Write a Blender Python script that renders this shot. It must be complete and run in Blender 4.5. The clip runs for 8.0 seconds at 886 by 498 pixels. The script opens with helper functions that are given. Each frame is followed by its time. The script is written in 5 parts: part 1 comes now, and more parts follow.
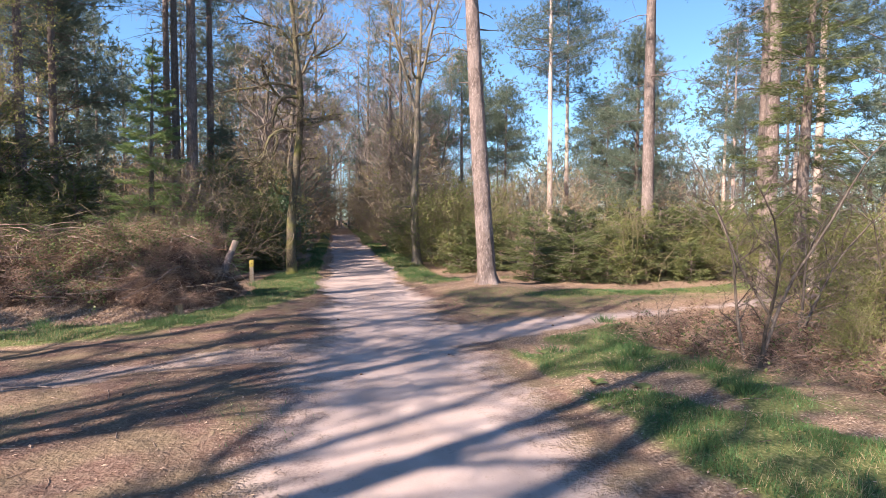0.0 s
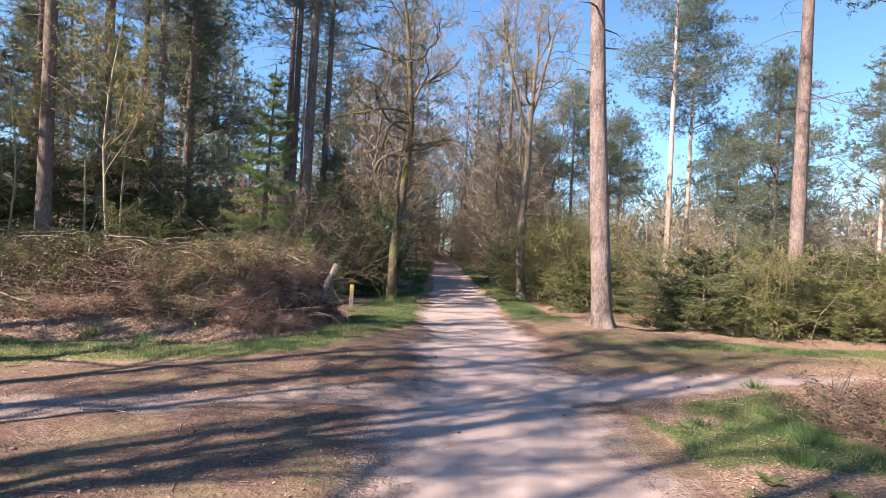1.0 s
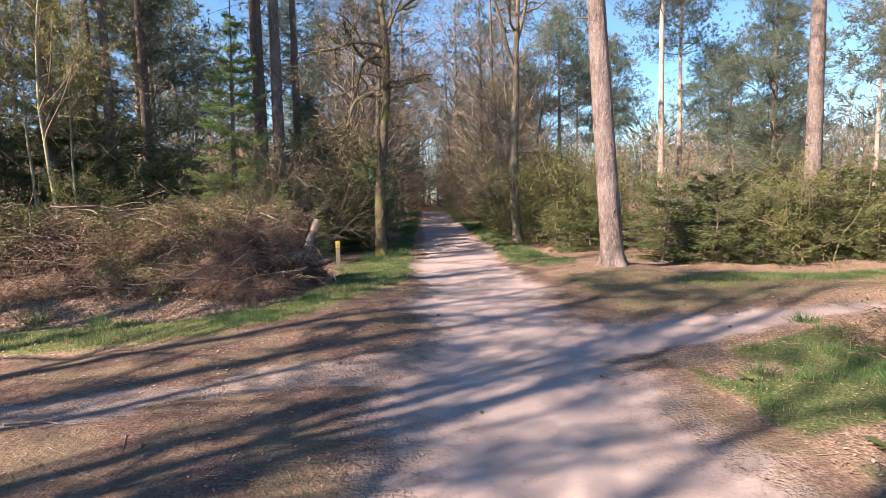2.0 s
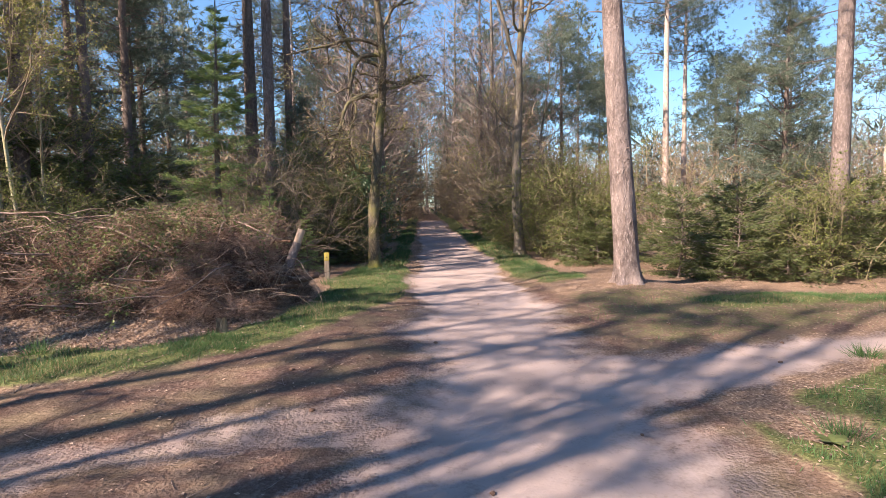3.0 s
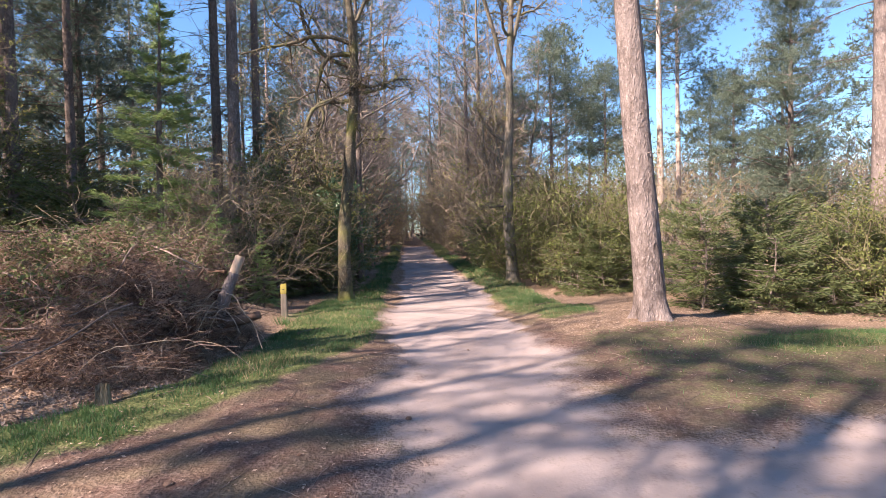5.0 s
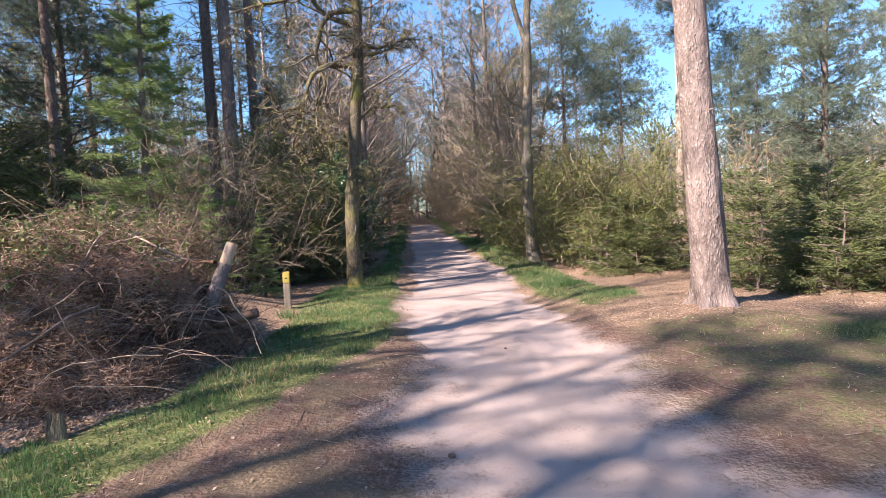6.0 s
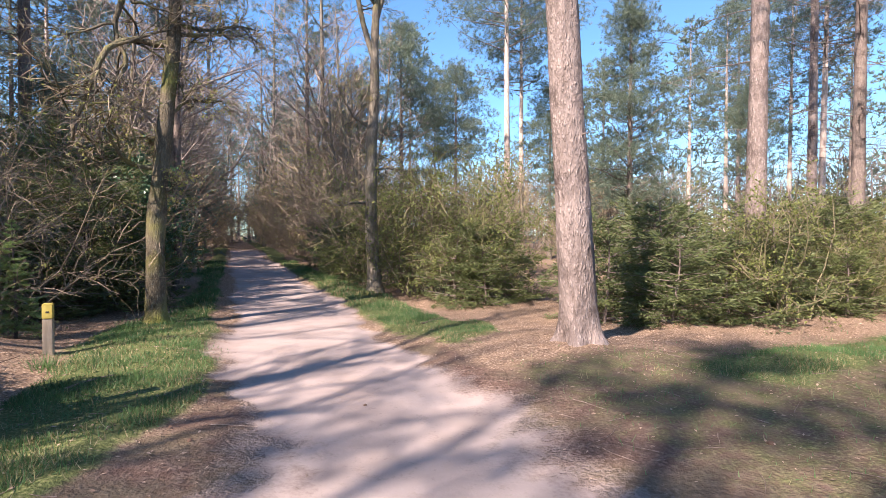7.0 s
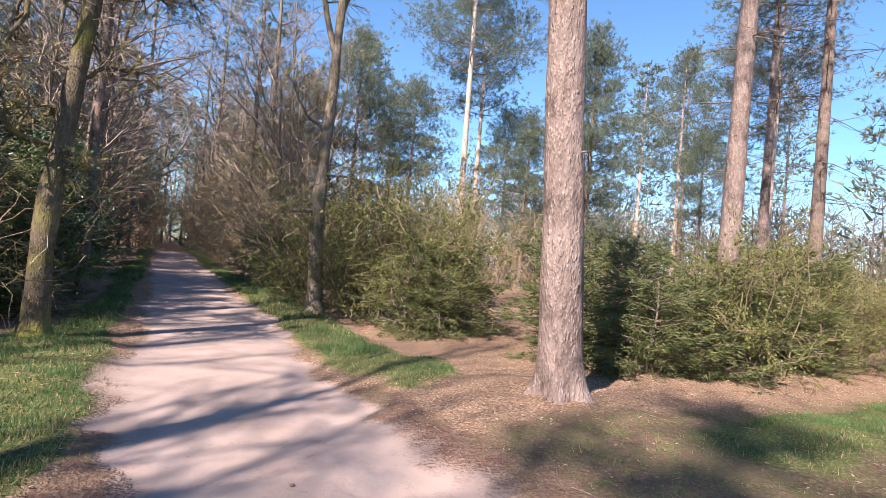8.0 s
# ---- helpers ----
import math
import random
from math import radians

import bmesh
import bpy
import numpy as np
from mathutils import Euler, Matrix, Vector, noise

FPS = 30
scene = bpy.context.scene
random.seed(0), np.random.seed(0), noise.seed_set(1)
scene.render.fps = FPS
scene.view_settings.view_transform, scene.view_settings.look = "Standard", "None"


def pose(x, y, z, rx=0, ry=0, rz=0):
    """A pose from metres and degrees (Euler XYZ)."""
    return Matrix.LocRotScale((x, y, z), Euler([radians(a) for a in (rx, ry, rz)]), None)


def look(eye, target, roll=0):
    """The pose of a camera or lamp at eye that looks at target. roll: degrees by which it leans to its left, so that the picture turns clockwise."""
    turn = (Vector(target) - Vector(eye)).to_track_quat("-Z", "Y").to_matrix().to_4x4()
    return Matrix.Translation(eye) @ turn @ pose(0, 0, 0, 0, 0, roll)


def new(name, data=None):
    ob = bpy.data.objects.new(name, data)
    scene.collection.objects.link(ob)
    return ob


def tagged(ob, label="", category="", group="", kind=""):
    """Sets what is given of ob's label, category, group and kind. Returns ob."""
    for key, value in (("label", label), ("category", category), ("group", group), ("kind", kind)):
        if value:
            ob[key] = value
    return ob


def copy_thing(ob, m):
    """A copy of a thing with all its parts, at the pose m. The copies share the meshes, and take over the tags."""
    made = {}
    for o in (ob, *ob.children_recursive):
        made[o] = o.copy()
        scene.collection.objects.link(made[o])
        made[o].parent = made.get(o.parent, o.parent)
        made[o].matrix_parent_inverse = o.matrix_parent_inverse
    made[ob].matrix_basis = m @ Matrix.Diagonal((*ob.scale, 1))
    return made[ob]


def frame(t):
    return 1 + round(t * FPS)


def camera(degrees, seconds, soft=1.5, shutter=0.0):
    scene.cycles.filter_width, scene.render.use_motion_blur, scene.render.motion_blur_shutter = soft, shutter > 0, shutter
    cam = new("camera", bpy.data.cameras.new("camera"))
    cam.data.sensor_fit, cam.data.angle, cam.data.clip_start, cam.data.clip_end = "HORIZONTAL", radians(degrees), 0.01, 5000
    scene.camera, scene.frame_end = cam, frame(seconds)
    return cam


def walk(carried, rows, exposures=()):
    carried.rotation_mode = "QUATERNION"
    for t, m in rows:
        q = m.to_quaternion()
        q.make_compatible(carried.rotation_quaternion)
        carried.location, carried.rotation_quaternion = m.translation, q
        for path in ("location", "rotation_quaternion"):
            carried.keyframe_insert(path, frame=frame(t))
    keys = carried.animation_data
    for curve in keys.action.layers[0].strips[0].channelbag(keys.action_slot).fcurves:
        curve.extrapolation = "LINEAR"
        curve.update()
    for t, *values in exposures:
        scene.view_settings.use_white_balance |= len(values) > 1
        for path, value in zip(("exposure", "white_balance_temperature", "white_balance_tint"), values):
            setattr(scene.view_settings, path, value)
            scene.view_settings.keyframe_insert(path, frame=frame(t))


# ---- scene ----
cam = camera(79.0, 8.0, 0.5)
EXPOSURES = [(0, 1.66, 7000, 13.5), (1, 1.68, 7100, 14.5), (1.5, 1.7, 7250, 15.5), (2, 1.66, 7400, 15.5), (3.5, 1.64, 7300, 16.5), (4.5, 1.68, 7100, 17), (6, 1.86, 6850, 14.5), (6.5, 1.82, 6700, 13), (8, 1.6, 6950, 16)]
PATH = [
    (0, (0.058, -3.369, 1.713), (0.456, -1.412, 1.605), 0.4),
    (0.5, (-0.047, -2.907, 1.742), (0.177, -0.922, 1.643), 2.3),
    (1, (0.043, -2.414, 1.704), (0.068, -0.414, 1.699), 3.2),
    (1.5, (0.032, -1.92, 1.646), (0.126, 0.075, 1.737), 0.3),
    (2, (-0.058, -1.295, 1.608), (0.016, 0.694, 1.415), -1.2),
    (2.2, (0.002, -1.02, 1.616), (0.165, 0.966, 1.447), -0.6),
    (3.3, (-0.047, -0.032, 1.597), (0.016, 1.961, 1.443), -0.8),
    (3.5, (0.02, 0.169, 1.566), (0.14, 2.162, 1.453), -2.6),
    (4, (0.091, 0.598, 1.592), (0.161, 2.595, 1.514), -1.7),
    (4.5, (0.122, 1.287, 1.551), (0.262, 3.282, 1.493), 0.0),
    (4.7, (0.147, 1.4, 1.525), (0.316, 3.392, 1.479), -0.7),
    (5.8, (0.004, 2.496, 1.505), (-0.014, 4.49, 1.355), -3.0),
    (6, (-0.06, 2.743, 1.514), (0.056, 4.734, 1.366), -2.4),
    (6.5, (-0.119, 3.512, 1.469), (0.326, 5.461, 1.424), 0.3),
    (7, (-0.153, 4.011, 1.41), (0.588, 5.868, 1.361), 0.2),
    (7.5, (-0.086, 4.689, 1.379), (0.743, 6.508, 1.324), 5.1),
    (8, (0.07, 5.146, 1.43), (1.002, 6.916, 1.466), 4.9),
]
walk(cam, [(t, look(eye, target, roll)) for t, eye, target, roll in PATH], EXPOSURES)

# ---- world, sun ----
SUN_FROM = Vector((-0.84, -0.54, 0)).normalized()
SUN_ELEV = radians(40)
world = bpy.data.worlds.new("sky")
scene.world = world
world.use_nodes = True
wn = world.node_tree
sky = wn.nodes.new("ShaderNodeTexSky")
sky.sky_type = "NISHITA"
sky.sun_disc = False
sky.sun_elevation = SUN_ELEV
sky.sun_rotation = math.atan2(SUN_FROM.x, SUN_FROM.y)
sky.air_density, sky.dust_density, sky.ozone_density = 1.0, 0.2, 2.5
tint = wn.nodes.new("ShaderNodeMix")
tint.data_type, tint.blend_type = "RGBA", "MULTIPLY"
tint.inputs[0].default_value = 1.0
tint.inputs[7].default_value = (0.67, 0.97, 1.18, 1)
wn.links.new(sky.outputs[0], tint.inputs[6])
wn.links.new(tint.outputs[2], wn.nodes["Background"].inputs[0])
wn.nodes["Background"].inputs[1].default_value = 0.076
sun = new("sun", bpy.data.lights.new("sun", "SUN"))
sun.data.energy, sun.data.angle, sun.data.color = 5.0, radians(0.55), (1.0, 0.87, 0.77)
sun.matrix_world = look(SUN_FROM * 60 + Vector((0, 0, 60 * math.tan(SUN_ELEV))), (0, 0, 0))


# ---- materials ----
def nodes_of(name, rough=0.85, spec=0.2):
    m = bpy.data.materials.new(name)
    m.use_nodes = True
    nt = m.node_tree
    b = nt.nodes["Principled BSDF"]
    b.inputs["Roughness"].default_value = rough
    b.inputs["Specular IOR Level"].default_value = spec
    return m, nt, b


def tex(nt, kind, scale, detail=4.0, stretch=(1, 1, 1), coord="Object"):
    c = nt.nodes.new("ShaderNodeTexCoord")
    mp = nt.nodes.new("ShaderNodeMapping")
    mp.inputs["Scale"].default_value = stretch
    n = nt.nodes.new(kind)
    n.inputs["Scale"].default_value = scale
    if "Detail" in n.inputs:
        n.inputs["Detail"].default_value = detail
    nt.links.new(c.outputs[coord], mp.inputs[0])
    nt.links.new(mp.outputs[0], n.inputs["Vector"])
    return n


def ramp(nt, src, stops):
    r = nt.nodes.new("ShaderNodeValToRGB")
    e = r.color_ramp.elements
    while len(e) < len(stops):
        e.new(0.5)
    for el, (p, c) in zip(e, stops):
        el.position, el.color = p, (*c, 1)
    nt.links.new(src, r.inputs[0])
    return r.outputs[0]


def mix(nt, fac, a, b, mode="MIX"):
    n = nt.nodes.new("ShaderNodeMix")
    n.data_type, n.blend_type = "RGBA", mode
    for sock, v in ((n.inputs[0], fac), (n.inputs[6], a), (n.inputs[7], b)):
        if isinstance(v, bpy.types.NodeSocket):
            nt.links.new(v, sock)
        elif isinstance(v, tuple):
            sock.default_value = (*v, 1)
        else:
            sock.default_value = v
    return n.outputs[2]


def calc(nt, op, a, b=0.0, clamp=False):
    n = nt.nodes.new("ShaderNodeMath")
    n.operation, n.use_clamp = op, clamp
    for sock, v in zip(n.inputs, (a, b)):
        if isinstance(v, bpy.types.NodeSocket):
            nt.links.new(v, sock)
        else:
            sock.default_value = v
    return n.outputs[0]


def bump(nt, b, height, strength, dist):
    n = nt.nodes.new("ShaderNodeBump")
    n.inputs["Strength"].default_value, n.inputs["Distance"].default_value = strength, dist
    nt.links.new(height, n.inputs["Height"])
    nt.links.new(n.outputs[0], b.inputs["Normal"])


def bark(name, dark, mid, light, moss=None, moss_amount=0.5, plate=5.0, rise=0.02, stretch=0.22, crack_depth=0.35, foot=False):
    """Furrowed bark: long fine plates, dark furrows, broad stains and, if wanted, moss."""
    m, nt, b = nodes_of(name, 0.92, 0.15)
    n1 = tex(nt, "ShaderNodeTexNoise", plate * 4, 8, (1, 1, stretch))
    n2 = tex(nt, "ShaderNodeTexNoise", 1.4, 5)
    n4 = tex(nt, "ShaderNodeTexNoise", plate * 13, 6, (1, 1, stretch * 1.6))
    vor = tex(nt, "ShaderNodeTexVoronoi", plate * 7, 3, (1, 1, stretch))
    vor.feature = "F1"
    plates = calc(nt, "ADD", calc(nt, "MULTIPLY", n1.outputs[0], 0.6), calc(nt, "MULTIPLY", n4.outputs[0], 0.4))
    furrow = calc(nt, "MULTIPLY", calc(nt, "SUBTRACT", vor.outputs[0], 0.45), 1.8, True)
    col = ramp(nt, plates, [(0.33, dark), (0.5, mid), (0.66, light)])
    col = mix(nt, calc(nt, "MULTIPLY", furrow, crack_depth), col, tuple(v * 0.6 for v in dark))
    col = mix(nt, ramp(nt, n2.outputs[0], [(0.4, (0, 0, 0)), (0.75, (0.55, 0.55, 0.55))]), col, tuple(0.5 * (v + w) for v, w in zip(mid, light)))
    if moss:
        n3 = tex(nt, "ShaderNodeTexNoise", 2.3, 6)
        grown = n3.outputs[0]
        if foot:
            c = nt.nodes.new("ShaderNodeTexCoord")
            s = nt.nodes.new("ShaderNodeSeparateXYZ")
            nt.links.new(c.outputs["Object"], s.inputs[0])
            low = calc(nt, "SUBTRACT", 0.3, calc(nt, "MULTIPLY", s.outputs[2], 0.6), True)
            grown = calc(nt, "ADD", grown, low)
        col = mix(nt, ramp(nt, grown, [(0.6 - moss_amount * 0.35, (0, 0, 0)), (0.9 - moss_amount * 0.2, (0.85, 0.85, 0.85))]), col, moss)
    nt.links.new(col, b.inputs["Base Color"])
    h = calc(nt, "SUBTRACT", plates, calc(nt, "MULTIPLY", furrow, 0.5))
    bump(nt, b, h, 0.9, rise)
    return m


def leafy(name, dark, light, rough=0.6, through_light=0.25, spec=0.3, patch=0.5, grain=0.9):
    """Foliage: colour varies from piece to piece and softly over the plant; some light comes through."""
    m, nt, b = nodes_of(name, rough, spec)
    g = nt.nodes.new("ShaderNodeNewGeometry")
    oi = nt.nodes.new("ShaderNodeObjectInfo")
    n = tex(nt, "ShaderNodeTexNoise", grain, 3)
    v = calc(nt, "ADD", calc(nt, "MULTIPLY", g.outputs["Random Per Island"], 0.55), calc(nt, "ADD", 0.25, calc(nt, "MULTIPLY", calc(nt, "SUBTRACT", n.outputs[0], 0.5), patch)))
    v = calc(nt, "ADD", v, calc(nt, "MULTIPLY", oi.outputs["Random"], 0.2))
    col = ramp(nt, v, [(0.15, dark), (0.95, light)])
    nt.links.new(col, b.inputs["Base Color"])
    tr = nt.nodes.new("ShaderNodeBsdfTranslucent")
    nt.links.new(col, tr.inputs[0])
    ms = nt.nodes.new("ShaderNodeMixShader")
    ms.inputs[0].default_value = through_light
    out = nt.nodes["Material Output"]
    nt.links.new(b.outputs[0], ms.inputs[1])
    nt.links.new(tr.outputs[0], ms.inputs[2])
    nt.links.new(ms.outputs[0], out.inputs[0])
    return m


M_PINE = bark("pine_bark", (0.1, 0.075, 0.068), (0.28, 0.223, 0.208), (0.5, 0.41, 0.385), plate=4.6, rise=0.035, stretch=0.36, crack_depth=0.6)
M_PINE_PALE = bark("pale_pine_bark", (0.3, 0.22, 0.19), (0.52, 0.41, 0.36), (0.7, 0.59, 0.53), plate=5, rise=0.012, stretch=0.4)
M_PINE_DARK = bark("dark_pine_bark", (0.08, 0.06, 0.055), (0.19, 0.15, 0.135), (0.32, 0.26, 0.235), plate=5, rise=0.02, stretch=0.4)
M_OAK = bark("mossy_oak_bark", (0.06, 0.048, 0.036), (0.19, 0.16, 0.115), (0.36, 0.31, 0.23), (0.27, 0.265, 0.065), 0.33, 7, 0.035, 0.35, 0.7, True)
M_OAK_GREY = bark("grey_oak_bark", (0.075, 0.063, 0.052), (0.18, 0.155, 0.127), (0.33, 0.29, 0.245), (0.22, 0.2, 0.07), 0.25, 5, 0.015)
M_TWIG = bark("twig_bark", (0.14, 0.104, 0.077), (0.31, 0.24, 0.18), (0.5, 0.41, 0.31), (0.28, 0.25, 0.1), 0.25, 6, 0.004)
M_TWIG_GREY = bark("grey_twig", (0.115, 0.087, 0.065), (0.27, 0.21, 0.158), (0.46, 0.37, 0.29), (0.26, 0.22, 0.1), 0.2, 6, 0.004)
M_TWIG_OLIVE = bark("olive_twig", (0.075, 0.062, 0.04), (0.17, 0.14, 0.092), (0.3, 0.255, 0.175), (0.18, 0.175, 0.07), 0.25, 6, 0.004)
M_SAPLING = bark("sapling_bark", (0.05, 0.04, 0.034), (0.13, 0.105, 0.09), (0.23, 0.19, 0.165), None, 0, 6, 0.004)
M_TWIG_PALE = bark("pale_twig", (0.14, 0.112, 0.1), (0.28, 0.232, 0.212), (0.44, 0.375, 0.345), None, 0, 6, 0.004)
M_TWIG_FAR = bark("far_twig", (0.1, 0.08, 0.075), (0.185, 0.153, 0.143), (0.28, 0.235, 0.22), None, 0, 6, 0.004)
M_BRUSH = bark("dead_branch", (0.06, 0.041, 0.034), (0.215, 0.155, 0.13), (0.52, 0.41, 0.355), None, 0, 4, 0.004)
M_CANE = bark("dry_cane", (0.2, 0.14, 0.1), (0.42, 0.32, 0.24), (0.62, 0.5, 0.39), None, 0, 6, 0.002)
M_STUMP = bark("weathered_stump", (0.11, 0.08, 0.05), (0.2, 0.15, 0.1), (0.33, 0.25, 0.17), (0.2, 0.19, 0.06), 0.1, 6, 0.012)
M_BIRCH = bark("birch_bark", (0.12, 0.1, 0.07), (0.36, 0.335, 0.24), (0.56, 0.53, 0.41), (0.42, 0.42, 0.13), 0.35, 3, 0.006, 2.5)
M_NEEDLE = leafy("pine_needles", (0.05, 0.075, 0.06), (0.19, 0.235, 0.17), 0.5, 0.34)
M_NEEDLE_FAR = leafy("far_pine_needles", (0.055, 0.08, 0.065), (0.19, 0.235, 0.18), 0.5, 0.34)
M_SPRUCE = leafy("spruce_needles", (0.1, 0.165, 0.07), (0.33, 0.43, 0.17), 0.5, 0.5)
M_HEMLOCK = leafy("young_conifer_needles", (0.045, 0.066, 0.028), (0.155, 0.18, 0.072), 0.5, 0.3)
M_HOLLY = leafy("holly_leaves", (0.03, 0.07, 0.035), (0.075, 0.14, 0.065), 0.28, 0.1, 0.5)
M_BUD = leafy("spring_buds", (0.18, 0.18, 0.045), (0.4, 0.4, 0.14), 0.6, 0.4)
M_BUSH = leafy("bush_leaves", (0.075, 0.095, 0.026), (0.21, 0.235, 0.075), 0.6, 0.4)
M_BRAMBLE = leafy("bramble_leaves", (0.04, 0.062, 0.022), (0.17, 0.2, 0.075), 0.5, 0.25, 0.3, 1.6, 2.0)
M_BRACKEN = leafy("dead_bracken", (0.075, 0.043, 0.033), (0.42, 0.285, 0.215), 0.8, 0.3, 0.3, 2.6, 3.0)
M_LITTER = leafy("fallen_leaves", (0.11, 0.066, 0.048), (0.46, 0.34, 0.265), 0.75, 0.1, 0.15, 1.2, 4.0)
M_GRASS = leafy("grass", (0.026, 0.07, 0.027), (0.12, 0.21, 0.08), 0.5, 0.35, 0.3, 0.9, 2.2)
M_STRAW = leafy("dry_grass", (0.16, 0.13, 0.065), (0.4, 0.34, 0.2), 0.7, 0.2)


def ground_material():
    m, nt, b = nodes_of("forest_ground", 0.95, 0.1)

    def attr(name):
        a = nt.nodes.new("ShaderNodeAttribute")
        a.attribute_name = name
        return a.outputs["Fac"]

    big = tex(nt, "ShaderNodeTexNoise", 0.9, 5)
    mid_n = tex(nt, "ShaderNodeTexNoise", 6, 6)
    fine = tex(nt, "ShaderNodeTexNoise", 38, 5)
    grit = tex(nt, "ShaderNodeTexVoronoi", 55, 2)
    soft_n = tex(nt, "ShaderNodeTexNoise", 1.7, 7)
    sand = ramp(nt, soft_n.outputs[0], [(0.25, (0.24, 0.192, 0.18)), (0.5, (0.325, 0.264, 0.25)), (0.75, (0.4, 0.33, 0.314))])
    sand = mix(nt, calc(nt, "MULTIPLY", fine.outputs[0], 0.35), sand, (0.3, 0.238, 0.213))
    dirt = ramp(nt, fine.outputs[0], [(0.28, (0.066, 0.041, 0.034)), (0.5, (0.135, 0.09, 0.074)), (0.72, (0.24, 0.168, 0.14))])
    dirt = mix(nt, ramp(nt, big.outputs[0], [(0.35, (0, 0, 0)), (0.7, (0.5, 0.5, 0.5))]), dirt, (0.19, 0.135, 0.107))
    crumb = tex(nt, "ShaderNodeTexNoise", 14, 8)
    dirt = mix(nt, ramp(nt, crumb.outputs[0], [(0.42, (0.6, 0.6, 0.6)), (0.56, (0, 0, 0))]), dirt, (0.1, 0.058, 0.047))
    dirt = mix(nt, ramp(nt, soft_n.outputs[0], [(0.42, (0, 0, 0)), (0.62, (0.45, 0.45, 0.45))]), dirt, (0.165, 0.14, 0.085))
    soil = ramp(nt, fine.outputs[0], [(0.3, (0.1, 0.065, 0.047)), (0.55, (0.24, 0.167, 0.122)), (0.72, (0.44, 0.335, 0.255))])
    turf = ramp(nt, fine.outputs[0], [(0.3, (0.05, 0.066, 0.026)), (0.55, (0.11, 0.125, 0.05)), (0.75, (0.24, 0.215, 0.12))])
    edge = calc(nt, "ADD", calc(nt, "MULTIPLY", calc(nt, "SUBTRACT", mid_n.outputs[0], 0.5), 0.8), calc(nt, "MULTIPLY", calc(nt, "SUBTRACT", fine.outputs[0], 0.5), 0.6))

    def mask(name, gain=2.5):
        v = calc(nt, "ADD", attr(name), edge)
        return calc(nt, "MULTIPLY", calc(nt, "SUBTRACT", v, 0.3), gain, True)

    col = mix(nt, mask("dirt"), soil, dirt)
    col = mix(nt, mask("turf"), col, turf)
    col = mix(nt, mask("sand", 1.6), col, sand)
    nt.links.new(col, b.inputs["Base Color"])
    rough_part = calc(nt, "SUBTRACT", 1.12, mask("sand"))
    h = calc(nt, "ADD", fine.outputs[0], calc(nt, "MULTIPLY", grit.outputs[0], 0.25))
    h = calc(nt, "ADD", h, calc(nt, "MULTIPLY", crumb.outputs[0], 1.6))
    h = calc(nt, "MULTIPLY", calc(nt, "ADD", h, mid_n.outputs[0]), rough_part)
    bump(nt, b, h, 0.75, 0.02)
    return m


M_GROUND = ground_material()


# ---- mesh helpers ----
class Geo:
    """Vertices and faces gathered for one mesh."""

    def __init__(self):
        self.v, self.f, self.n = [], [], 0

    def add(self, verts, faces):
        self.v.append(np.asarray(verts, float).reshape(-1, 3))
        faces = np.asarray(faces, int)
        self.f.append(faces + self.n)
        self.n += len(self.v[-1])

    def mesh(self, name, smooth=True):
        me = bpy.data.meshes.new(name)
        verts = np.concatenate(self.v)
        loops = np.concatenate([f.ravel() for f in self.f])
        sizes = np.concatenate([np.full(len(f), f.shape[1]) for f in self.f])
        me.vertices.add(len(verts))
        me.vertices.foreach_set("co", verts.ravel())
        me.loops.add(len(loops))
        me.loops.foreach_set("vertex_index", loops.astype(np.int32))
        me.polygons.add(len(sizes))
        me.polygons.foreach_set("loop_start", np.r_[0, np.cumsum(sizes)[:-1]].astype(np.int32))
        me.polygons.foreach_set("loop_total", sizes.astype(np.int32))
        me.polygons.foreach_set("use_smooth", np.full(len(sizes), smooth))
        me.update(calc_edges=True)
        return me


def part(name, geo, material, parent=None, label="", smooth=True):
    me = geo.mesh(name, smooth) if isinstance(geo, Geo) else geo
    me.materials.append(material)
    ob = new(name, me)
    if parent:
        ob.parent = parent
    return tagged(ob, label)


def thing(name, label, category, group="", kind="", at=(0, 0, 0), rz=0, scale=1.0):
    ob = new(name)
    ob.matrix_world = pose(*at, 0, 0, rz) @ Matrix.Scale(scale, 4)
    return tagged(ob, label, category, group, kind)


def tube(geo, pts, radii, sides=6, cap=True, lump=0.0, rng=None):
    pts = np.asarray(pts, float)
    radii = np.asarray(radii, float)
    n = len(pts)
    tang = np.gradient(pts, axis=0)
    tang /= np.linalg.norm(tang, axis=1)[:, None] + 1e-9
    ref = np.array([1.0, 0, 0]) if abs(tang[0][0]) < 0.8 else np.array([0, 1.0, 0])
    a = np.cross(tang, ref)
    a /= np.linalg.norm(a, axis=1)[:, None] + 1e-9
    b = np.cross(tang, a)
    ang = np.linspace(0, 2 * np.pi, sides, endpoint=False)
    rr = radii[:, None] * np.ones(sides)
    if lump:
        rr = rr * (1 + lump * rng.normal(size=(n, sides)))
    ring = pts[:, None] + rr[..., None] * (np.cos(ang)[None, :, None] * a[:, None] + np.sin(ang)[None, :, None] * b[:, None])
    i, j = np.meshgrid(np.arange(n - 1), np.arange(sides), indexing="ij")
    k = (j + 1) % sides
    quads = np.stack([i * sides + j, i * sides + k, (i + 1) * sides + k, (i + 1) * sides + j], -1).reshape(-1, 4)
    geo.add(ring.reshape(-1, 3), quads)
    if cap and sides > 4:
        top = np.arange(sides - 2)
        base = geo.n - sides
        geo.f.append(np.stack([np.full(sides - 2, base), base + top + 1, base + top + 2], -1))


